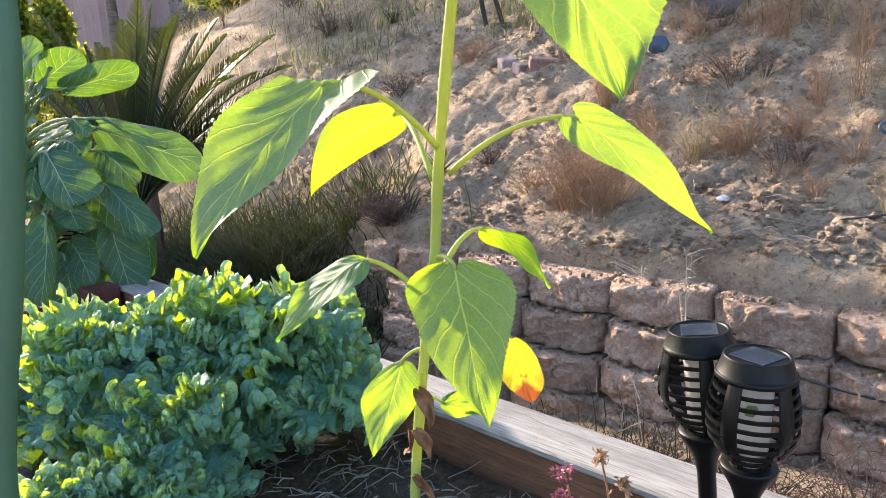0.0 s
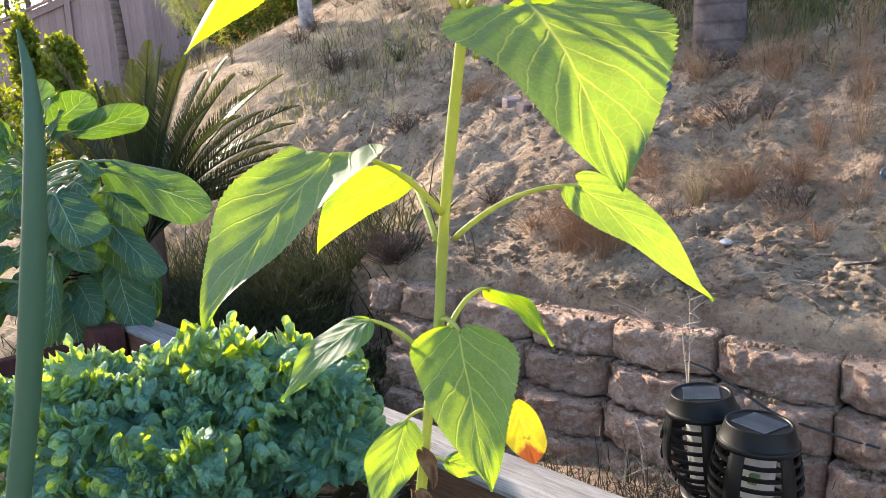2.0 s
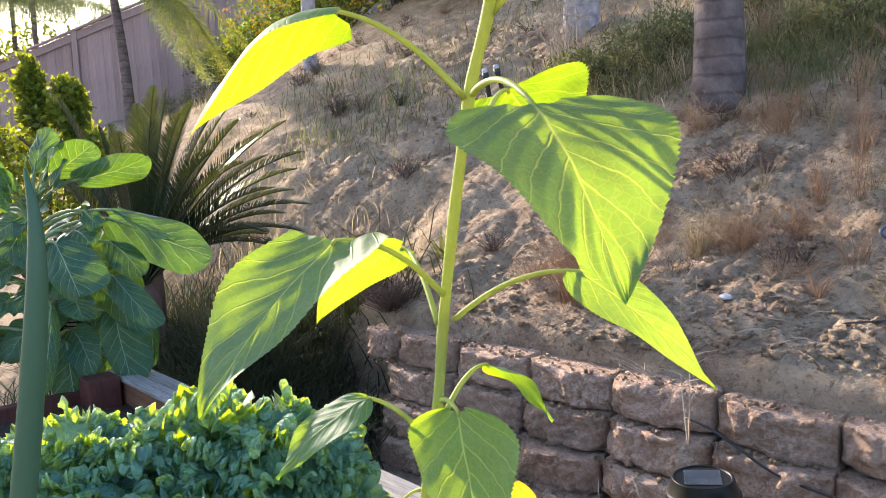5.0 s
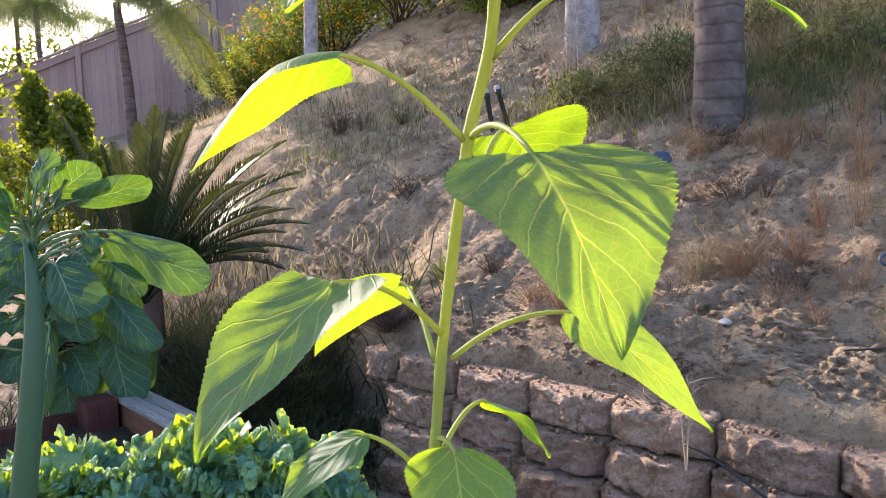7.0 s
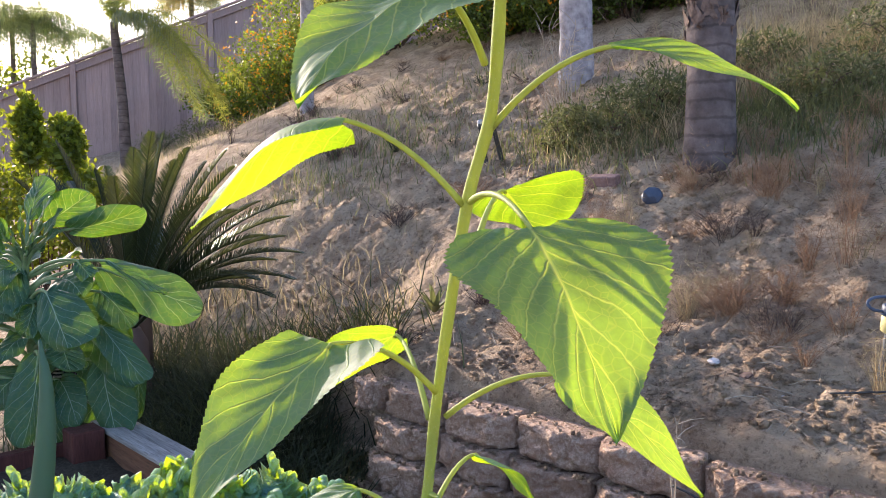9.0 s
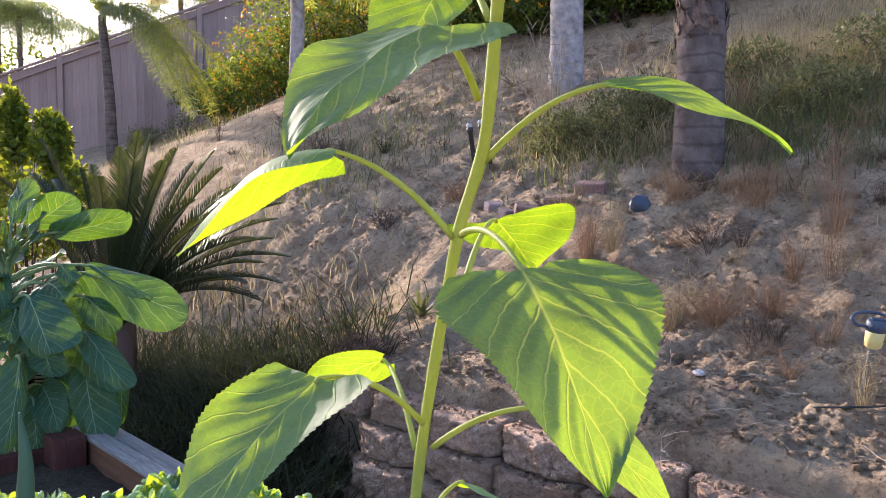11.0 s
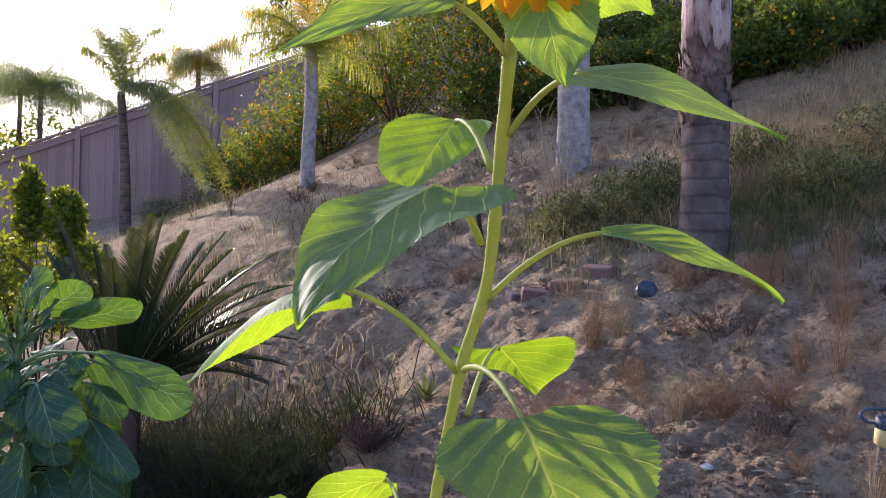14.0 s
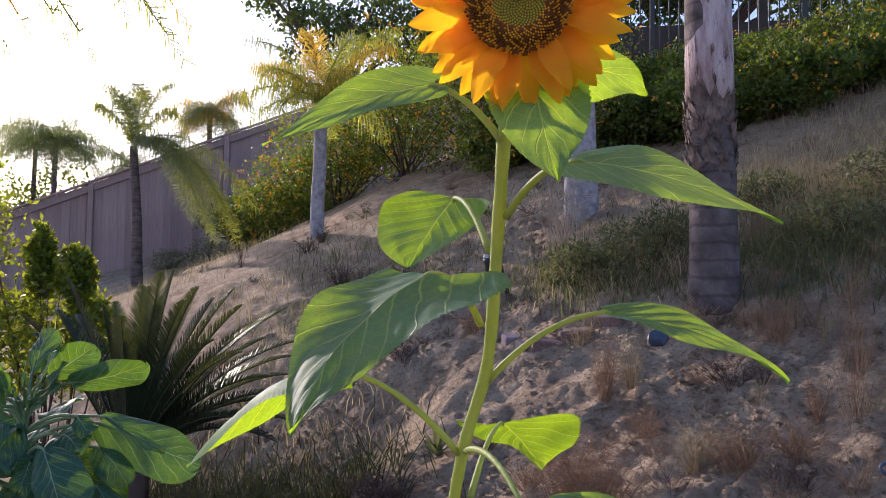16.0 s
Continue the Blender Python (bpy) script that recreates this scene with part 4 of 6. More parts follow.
GRASS_DRY = plain_leaf("straw_grass", (0.44, 0.35, 0.22), (0.6, 0.48, 0.26), 0.3, 0.5, 0.8)
GRASS_GREEN = plain_leaf("grey_green_weed", (0.12, 0.125, 0.06), (0.26, 0.27, 0.08), 0.3, 0.5, 0.7)
BROWN_TWIG = dry_stalks("rusty_brown_weed", (0.26, 0.15, 0.09), (0.48, 0.31, 0.19))
PALE_TWIG = dry_stalks("bleached_twig", (0.4, 0.32, 0.25), (0.55, 0.46, 0.37), 0.2)
GREY_STRAW = dry_stalks("grey_straw", (0.1, 0.088, 0.075), (0.26, 0.235, 0.21), 0.15)
DARK_TWIG = dry_stalks("dark_dead_twig", (0.07, 0.045, 0.035), (0.16, 0.1, 0.08), 0.15)
ORANGE_FLOWER = plain_leaf("orange_flower", (0.75, 0.32, 0.02), (0.8, 0.4, 0.02), 0.3, 0.25)
PINK_FLOWER = plain_leaf("faded_pink_flower", (0.3, 0.09, 0.14), (0.32, 0.1, 0.15), 0.35, 0.5)
BLUE_LEAF = mottled("blue_grey_leaf", (0.16, 0.25, 0.3), (0.26, 0.36, 0.42), 25.0, 0.5)
ONION = Nodes("onion_leaf").leafy((0.06, 0.135, 0.1), (0.14, 0.26, 0.06), 0.3, 0.45)
TRUNK = Nodes("grey_palm_trunk")
_tp = TRUNK.stretched(1, 1, 1)
_tz = TRUNK.add("SeparateXYZ")
TRUNK.put(_tz.inputs[0], _tp)
_ring = TRUNK.math("SINE", TRUNK.math("ADD", TRUNK.math("MULTIPLY", _tz.outputs[2], 58.0), TRUNK.math("MULTIPLY", TRUNK.noise(7.0, 4.0), 4.0)))
_tc = TRUNK.mix(TRUNK.ramp(TRUNK.noise(9.0, 6.0), 0.3, 0.7), (0.075, 0.06, 0.06), (0.19, 0.155, 0.155))
_tc = TRUNK.mix(TRUNK.math("MULTIPLY", TRUNK.ramp(_ring, 0.72, 1.0), 0.5), _tc, (0.04, 0.03, 0.03))
_tc = TRUNK.mix(TRUNK.math("MULTIPLY", TRUNK.ramp(TRUNK.noise(30.0, 5.0), 0.58, 0.7), 0.5), _tc, (0.09, 0.07, 0.06))
TRUNK = TRUNK.done(TRUNK.solid(_tc, 0.9, 0.0, TRUNK.bump(TRUNK.math("SUBTRACT", TRUNK.noise(40.0, 5.0), TRUNK.math("MULTIPLY", _ring, 0.3)), 0.7, 0.01), 0.2))
PALE_TRUNK = mottled("pale_grey_trunk", (0.2, 0.18, 0.2), (0.46, 0.43, 0.46), 14.0, 0.9, 0.2, 0.6, 0.01)
PEELED = Nodes("pale_peeled_trunk")
_pv = PEELED.stretched(1, 1, 0.22)
_p1, _p2 = PEELED.noise(11.0, 6.0, 0.65, _pv), PEELED.noise(24.0, 5.0, 0.7, _pv)
_pe = PEELED.mix(PEELED.ramp(_p1, 0.35, 0.62), (0.26, 0.17, 0.17), (0.58, 0.49, 0.51))
_pe = PEELED.mix(PEELED.ramp(_p2, 0.56, 0.64), _pe, (0.1, 0.06, 0.05))
PEELED = PEELED.done(PEELED.solid(_pe, 0.85, 0.0, PEELED.bump(PEELED.math("ADD", _p1, _p2), 0.9, 0.02), 0.2))
BOOT = mottled("torn_palm_boot", (0.06, 0.04, 0.035), (0.3, 0.22, 0.19), 9.0, 0.85, 0.2, 0.6, 0.01)
IRON = mottled("black_iron", (0.03, 0.03, 0.032), (0.05, 0.05, 0.052), 60.0, 0.5)
DARK_BEAM = mottled("dark_brown_beam", (0.04, 0.03, 0.025), (0.07, 0.05, 0.04), 6.0, 0.8)
CREAM = mottled("cream_plaster", (0.55, 0.44, 0.32), (0.66, 0.54, 0.41), 8.0, 0.9)
BLUE_PLASTIC = mottled("dusty_blue_plastic", (0.035, 0.05, 0.09), (0.07, 0.095, 0.15), 40.0, 0.5)
CREAM_PLASTIC = mottled("yellowed_plastic", (0.6, 0.5, 0.2), (0.72, 0.62, 0.3), 40.0, 0.5)
GREY_PLASTIC = mottled("grey_plastic_pipe", (0.12, 0.12, 0.12), (0.2, 0.2, 0.2), 40.0, 0.6)
WHITE_LITTER = mottled("pale_litter", (0.4, 0.38, 0.4), (0.55, 0.52, 0.54), 60.0, 0.6)


def mesh_np(name, verts, tris, mat, uv=None):
    """A mesh from arrays of points and triangles."""
    me = bpy.data.meshes.new(name)
    verts, tris = np.asarray(verts, dtype=np.float32), np.asarray(tris, dtype=np.int32)
    me.vertices.add(len(verts))
    me.vertices.foreach_set("co", verts.ravel())
    me.loops.add(tris.size)
    me.loops.foreach_set("vertex_index", tris.ravel())
    me.polygons.add(len(tris))
    me.polygons.foreach_set("loop_start", np.arange(0, tris.size, 3, dtype=np.int32))
    me.update(calc_edges=True)
    me.materials.append(mat)
    return me


def leaf_cloud(rng, points, length, width, spread=1.0, up=0.3):
    """Small folded leaves at the given points: verts and triangles."""
    n = len(points)
    d = rng.normal(size=(n, 3))
    d[:, 2] = d[:, 2] * spread + up
    d /= np.linalg.norm(d, axis=1)[:, None]
    s = np.cross(d, rng.normal(size=(n, 3)))
    s /= np.linalg.norm(s, axis=1)[:, None] + 1e-9
    nn = np.cross(d, s)
    k = rng.uniform(0.6, 1.3, size=(n, 1))
    L, W = length * k, width * k
    v = np.stack([points, points + d * L * 0.5 + s * W * 0.5 + nn * W * 0.15, points + d * L, points + d * L * 0.5 - s * W * 0.5 + nn * W * 0.15], axis=1).reshape(-1, 3)
    b = np.arange(n, dtype=np.int32)[:, None] * 4
    t = np.concatenate([b + np.array([[0, 1, 2]]), b + np.array([[0, 2, 3]])], axis=1).reshape(-1, 3)
    return v, t


def blob_points(rng, blobs, n, shell=0.55):
    """Points in and near the skin of a few ellipsoids, with gaps."""
    out = []
    for (x, y, z), (rx, ry, rz) in blobs:
        m = int(n / len(blobs))
        d = rng.normal(size=(m, 3))
        d /= np.linalg.norm(d, axis=1)[:, None]
        r = shell + (1 - shell) * rng.random((m, 1)) ** 0.6
        r = r * (1 + 0.16 * np.sin(d[:, :1] * 9 + x * 3) * np.sin(d[:, 2:] * 8 + y) + 0.1 * np.sin(d[:, 1:2] * 17 + z))
        p = np.array((x, y, z)) + d * r * np.array((rx, ry, rz))
        keep = (np.sin(p[:, 0] * 7.1 / max(rx, 0.3) + 1.3) + np.sin(p[:, 1] * 6.3 / max(ry, 0.3)) + np.sin(p[:, 2] * 8.2 / max(rz, 0.3))) > -1.3
        out.append(p[keep])
    return np.concatenate(out)


def bush(name, label, category, blobs, n, length, width, mat, seed, base=None, group="", flowers=0, flower_mat=None, flower_size=0.05, up=0.3):
    rng = np.random.default_rng(seed)
    ob = thing(name, label, category, group)
    pts = blob_points(rng, blobs, n)
    if base is not None:
        ground_z = land(base[0], base[1], False)
        pts = pts[pts[:, 2] > ground_z - 0.05]
    part("foliage", mesh_np("foliage", *leaf_cloud(rng, pts, length, width, 1.0, up), mat), ob)
    if base is not None:
        h = Heap()
        r2 = random.Random(seed)
        for (x, y, z), (rx, ry, rz) in blobs:
            for _ in range(3):
                q = Vector((x + r2.uniform(-0.6, 0.6) * rx, y + r2.uniform(-0.6, 0.6) * ry, z + r2.uniform(-0.3, 0.5) * rz))
                b = Vector((base[0] + r2.uniform(-0.1, 0.1), base[1] + r2.uniform(-0.1, 0.1), land(base[0], base[1], False) - 0.06))
                h.tube(bezier(b, b.lerp(q, 0.5) + Vector((r2.uniform(-0.1, 0.1), 0, 0.1)), q, 6), [0.02 * rx ** 0.5 * (1 - 0.14 * k) for k in range(6)], 5)
        part("branchwork", h.data("branchwork", DARK_TWIG), ob, "woody branching inside")
    if flowers:
        fp = blob_points(rng, [((x, y - 0.06, z), (rx * 1.02, ry * 1.02, rz * 1.02)) for (x, y, z), (rx, ry, rz) in blobs], flowers, 0.92)
        clumps = np.concatenate([fp + rng.normal(size=fp.shape) * flower_size * 0.5 for _ in range(5)])
        fl = part("blossom", mesh_np("blossom", *leaf_cloud(rng, clumps, flower_size, flower_size * 0.8), flower_mat), ob, "small orange blossoms")
        tagged(fl, kind="stuff")
    return ob


def blades(name, label, category, spots, height, width, mat, seed, lean=0.5, kind="stuff"):
    """Grass or weed blades, three joints each. spots: x, y, spread, count."""
    rng = random.Random(seed)
    v, t = [], []
    for x, y, spread, count in spots:
        for _ in range(count):
            px_, py_ = x + rng.gauss(0, spread), y + rng.gauss(0, spread)
            p = Vector((px_, py_, land(px_, py_, False) - 0.03))
            hgt = height * rng.uniform(0.45, 1.25)
            a = rng.uniform(0, 2 * math.pi)
            out = Vector((math.cos(a), math.sin(a), 0)) * hgt * lean * rng.uniform(0.2, 1.3)
            sd = Vector((-math.sin(a), math.cos(a), 0)) * width * 0.5
            if rng.random() < 0.5:
                sd = Vector((1, 0, 0)) * width * 0.5
            q1 = p + Vector((0, 0, hgt * 0.55)) + out * 0.3
            q2 = p + Vector((0, 0, hgt * rng.uniform(0.7, 1.0))) + out
            b = len(v)
            v += [p - sd, p + sd, q1 - sd * 0.8, q1 + sd * 0.8, q2]
            t += [(b, b + 1, b + 3), (b, b + 3, b + 2), (b + 2, b + 3, b + 4)]
    ob = part(name, mesh_np(name, v, t, mat))
    return tagged(ob, label, category, kind=kind)


# ---- kale ----
def frilly(seed, frill, nv=190, nw=25):
    """A kale leaf one unit long along x, arching over, its face up, with a tightly ruffled margin; and its midrib."""
    verts, uv = [], []
    line = bezier((0, 0, 0), (0.5, 0, 0.36), (1, 0, -0.06), nv)
    for i, c in enumerate(line):
        v = i / (nv - 1)
        t = (line[min(i + 1, nv - 1)] - line[max(i - 1, 0)]).normalized()
        side = Vector((0, 1, 0))
        n = t.cross(side)
        h = 0.42 * (0.06 + 0.94 * smooth(0.12, 0.4, v))
        if v > 0.55:
            h *= (1 - ((v - 0.55) / 0.5) ** 2.2) ** 0.5
        for j in range(nw):
            w = math.sin(1.5708 * (2 * j / (nw - 1) - 1))
            a = abs(w)
            sg = 1 if w > 0 else -1
            ph = seed * 2.1 + sg + 1.6 * noise.noise(Vector((v * 7, sg, seed)))
            q = v * 6.283
            on = smooth(0.08, 0.3, v) * frill
            e1, e2, e3 = smooth(0.15, 1.0, a) * on, smooth(0.5, 1.0, a) * on, smooth(0.72, 1.0, a) * on
            t1, t2, t3 = q * 3 + ph, q * 13 + ph * 1.7 + 2 * a, q * 33 + ph * 3.1 + 3 * a
            lift = 0.4 * e1 * math.sin(t1) + 0.36 * e2 * math.sin(t2) + 0.24 * e3 * math.sin(t3) + 0.2 * e3
            slide = 0.15 * e1 * math.cos(t1) + 0.22 * e2 * math.cos(t2) + 0.1 * e3 * math.cos(t3)
            roll = 0.2 * e2 * math.sin(t2 + 1.2) + 0.24 * e3 * math.sin(t3 + 1.4)
            lobes = abs(math.sin(q * 1.7 + seed + sg)) * 0.24
            p = c + side * (w * h * (0.8 + lobes * a) + sg * roll) + n * (lift - 0.3 * a * a * h) + t * slide
            if v > 0.72:
                e = smooth(0.72, 1.0, v) * frill
                p += n * (e * (0.4 * math.sin(w * 8 + seed) + 0.35 * math.sin(w * 21 + seed))) + t * (e * (0.3 * math.sin(w * 8 + seed + 1.3) + 0.3 * math.sin(w * 21 + seed + 1.4)))
            p += n * (0.016 * noise.noise(p * 9 + Vector((seed, 0, 0))) + 0.009 * noise.noise(p * 25))
            verts.append(p)
            uv.append((0.5 + 0.5 * w, v))
    h = Heap()
    h.tube([p + Vector((0, 0, -0.004)) for p in line[:90:9]], [0.022 - 0.0018 * i for i in range(10)], 6)
    return mesh("leaf", verts, grid_faces(nv, nw), KALE, uv), h.data("midrib", KALE_RIB)


KALE_SHAPES = {f: [frilly(k * 1.7 + f * 50, f) for k in range(6)] for f in (0.19, 0.27)}


def kale_plant(x, y, top, reach, n, seed, label, frill=0.19):
    plant = thing("curly_kale", label, "kale", "kale plants in the raised bed")
    rng = random.Random(seed)
    root = Vector((x, y, BED_SOIL_Z - 0.02))
    crown = Vector((x, y, BED_SOIL_Z + (top - BED_SOIL_Z) * 0.55))
    h = Heap()
    h.tube([root, (root + crown) / 2 + Vector((0.005, 0, 0)), crown], [0.014, 0.012, 0.009], 8)
    part("stalk", h.data("stalk", COLLARD_RIB), plant, "thick pale stalk")
    for k in range(n):
        a = math.degrees(k * 2.39996) + rng.uniform(-18, 18)
        f = k / n
        el = -12 + 68 * f + rng.uniform(-18, 18)
        ln = reach * (1.2 - 0.3 * f) * rng.uniform(0.75, 1.2)
        z = crown.z - min(0.13, crown.z - BED_SOIL_Z - 0.045) * (1 - f) ** 1.3
        m = pose(x, y, z, 0, 0, a) @ pose(0, 0, 0, rng.uniform(-42, 42), -el, 0) @ Matrix.Diagonal((ln, ln * rng.uniform(0.85, 1.15), ln, 1))
        blade, rib = KALE_SHAPES[frill][rng.randrange(6)]
        leaf = part("leaf", blade, plant, "", m)
        part("midrib", rib, leaf, "pale green midrib")


kale_plant(-0.29, 1.32, 1.165, 0.13, 46, 1, "curly blue-green kale, its upper leaves glowing in the sun")
kale_plant(-0.44, 1.31, 1.185, 0.145, 50, 2, "curly blue-green kale, its upper leaves glowing in the sun")
kale_plant(-0.62, 1.24, 1.165, 0.14, 50, 6, "curly blue-green kale, its upper leaves glowing in the sun")
kale_plant(-0.5, 0.92, 0.955, 0.075, 80, 3, "tightly curled grey-green kale", 0.27)
kale_plant(-0.385, 0.97, 0.94, 0.08, 34, 4, "low curly blue-green kale")
kale_plant(-0.43, 1.09, 1.05, 0.11, 44, 7, "low curly blue-green kale")
kale_plant(-0.82, 1.37, 1.06, 0.14, 50, 5, "curly blue-green kale beside the collard")


# ---- collard ----
# base, a point of the midrib, tip, two margins
COLLARD_LEAVES = [
    ((-1.404, 2.400, 1.509), (-1.277, 2.410, 1.530), (-1.156, 2.420, 1.577), (-1.290, 2.375, 1.570), (-1.240, 2.435, 1.482)),
    ((-1.497, 2.420, 1.532), (-1.432, 2.440, 1.577), (-1.366, 2.460, 1.629), (-1.478, 2.400, 1.618), (-1.385, 2.455, 1.538)),
    ((-1.569, 2.420, 1.537), (-1.560, 2.440, 1.607), (-1.552, 2.460, 1.683), (-1.610, 2.455, 1.617), (-1.491, 2.420, 1.633)),
    ((-1.403, 2.260, 1.315), (-1.324, 2.200, 1.232), (-1.263, 2.160, 1.152), (-1.388, 2.190, 1.213), (-1.219, 2.220, 1.253)),
    ((-1.299, 2.400, 1.378), (-1.153, 2.460, 1.301), (-1.001, 2.520, 1.227), (-1.144, 2.520, 1.365), (-1.149, 2.400, 1.223)),
    ((-1.236, 2.340, 1.408), (-1.139, 2.340, 1.356), (-1.037, 2.340, 1.302), (-1.125, 2.360, 1.357), (-1.132, 2.310, 1.334)),
    ((-1.227, 2.280, 1.202), (-1.123, 2.220, 1.130), (-1.033, 2.190, 1.051), (-1.163, 2.200, 1.107), (-1.071, 2.240, 1.128)),
    ((-1.299, 2.320, 1.164), (-1.228, 2.320, 1.084), (-1.139, 2.300, 1.005), (-1.294, 2.310, 1.083), (-1.175, 2.330, 1.093)),
    ((-1.384, 2.290, 1.148), (-1.346, 2.260, 1.111), (-1.316, 2.240, 1.067), (-1.401, 2.250, 1.107), (-1.281, 2.270, 1.111)),
    ((-1.282, 2.360, 1.072), (-1.245, 2.330, 0.941), (-1.197, 2.300, 0.821), (-1.307, 2.310, 0.962), (-1.166, 2.350, 0.967)),
    ((-1.193, 2.420, 1.073), (-1.185, 2.410, 0.969), (-1.184, 2.400, 0.870), (-1.211, 2.400, 0.966), (-1.160, 2.420, 0.982)),
    ((-1.425, 2.240, 1.112), (-1.413, 2.190, 0.982), (-1.422, 2.140, 0.846), (-1.485, 2.160, 0.987), (-1.388, 2.200, 0.966)),
    ((-1.427, 2.300, 0.977), (-1.400, 2.270, 0.867), (-1.369, 2.240, 0.751), (-1.468, 2.250, 0.879), (-1.363, 2.290, 0.848)),
    ((-1.563, 2.360, 1.390), (-1.581, 2.320, 1.329), (-1.602, 2.280, 1.261), (-1.636, 2.300, 1.330), (-1.517, 2.300, 1.279)),
    ((-1.291, 2.380, 1.302), (-1.236, 2.380, 1.257), (-1.183, 2.380, 1.184), (-1.280, 2.360, 1.225), (-1.194, 2.400, 1.265)),
    ((-1.331, 2.320, 1.411), (-1.295, 2.300, 1.387), (-1.257, 2.280, 1.358), (-1.322, 2.290, 1.369), (-1.266, 2.310, 1.396)),
    ((-1.477, 2.300, 1.262), (-1.480, 2.280, 1.219), (-1.485, 2.260, 1.168), (-1.511, 2.270, 1.226), (-1.441, 2.280, 1.194)),
]


def build_collard():
    plant = thing("collard_plant", "tall collard plant with broad blue-green leaves and pale veins", "collard plant")
    h = Heap()
    stalk = spline([(-1.54, 2.38, 0.68), (-1.545, 2.39, 0.85), (-1.55, 2.38, 1.1), (-1.553, 2.36, 1.3), (-1.55, 2.37, 1.40)], 6)
    h.tube(stalk, [0.021 - 0.0004 * i for i in range(len(stalk))], 10)
    part("stalk", h.data("stalk", COLLARD_RIB), plant, "thick pale green stalk")
    rng = random.Random(11)
    shapes = []
    for i, row in enumerate(COLLARD_LEAVES):
        shapes.append((Vector(row[0]), Vector(row[2]), leaf_shape(*row, lobe=0.06, teeth=0.0, wave=0.012, quilt=0.0025, ribs=6, slant=0.30, seed=i * 1.31, nv=48, nw=25, full=0.3, widest=0.48,
                                                                  shape=2.4, blunt=0.6, curl=0.012 if i % 2 else -0.012)))
    # unseen leaves on the rosette's far sunward side, added to shade the front; small young leaves round the crown
    for k in range(26):
        a = 1.5 + 2.2 * ((k * 0.618) % 1.0)
        r = rng.uniform(0.12, 0.34)
        b = Vector((-1.55 + r * math.cos(a), 2.42 + r * math.sin(a), 0.86 + 0.021 * k))
        tip = b + Vector((0.2 * math.cos(a), 0.2 * math.sin(a), -0.16 + 0.008 * k))
        shapes.append((b, tip, leaf_along(b, tip, (-0.5, 0.3, 0.8), rng.uniform(0.14, 0.19), (0, 0, 0.03), lobe=0.05, teeth=0.0, wave=0.014, quilt=0.002, seed=k * 0.77, nv=36, nw=21, full=0.35, widest=0.5, shape=2.6, blunt=0.55)))
    for k in range(16):
        a = 3.5 + 3.2 * ((k * 0.618) % 1.0)
        r = rng.uniform(0.06, 0.16)
        b = Vector((-1.55 + r * math.cos(a), 2.44 + 0.7 * r * math.sin(a), 0.98 + 0.026 * k))
        tip = b + Vector((0.17 * math.cos(a), 0.12 * math.sin(a), -0.13 + 0.006 * k))
        shapes.append((b, tip, leaf_along(b, tip, (0.2 * math.cos(a), -0.8, 0.55), rng.uniform(0.1, 0.15), (0, 0, 0.04), lobe=0.05, teeth=0.0, wave=0.012, quilt=0.002, seed=k * 0.93, nv=36, nw=21, full=0.35, widest=0.5, shape=2.6, blunt=0.55)))
    for k in range(12):
        a = 3.6 + 3.0 * ((k * 0.618) % 1.0)
        b = Vector((-1.55 + 0.07 * math.cos(a), 2.36 + 0.07 * math.sin(a), 1.42 + 0.008 * k))
        tip = b + Vector((0.07 * math.cos(a), 0.05 * math.sin(a), 0.045 + 0.006 * k))
        shapes.append((b, tip, leaf_along(b, tip, (-0.3 * math.cos(a), -0.6, 0.5), 0.05, (0, 0, 0.02), lobe=0.04, teeth=0.0, wave=0.006, quilt=0.001, seed=k * 0.41, nv=24, nw=15, full=0.3, widest=0.5, shape=2.4, blunt=0.6)))
    for i, (base, tip, (v, f, uv)) in enumerate(shapes):
        leaf = part("leaf", mesh("leaf", v, f, COLLARD, uv), plant, "glowing backlit leaf" if i < 3 else "")
        zs = min(1.40, max(0.85, base.z - 0.07))
        s = min(stalk, key=lambda p: abs(p.z - zs))
        h = Heap()
        h.tube(bezier(s, (s + base) / 2 + Vector((0, 0, 0.05 if base.z > 0.9 else 0.0)), base, 8) + [base.lerp(tip, 0.3)], [0.0085, 0.0078, 0.007, 0.0065, 0.006, 0.0055, 0.005, 0.0045, 0.002], 7)
        part("petiole", h.data("petiole", COLLARD_RIB), leaf, "pale leaf stalk")


build_collard()
copy_thing(near, pose(-1.53, 2.5, 1.06, 0, 3, 40))


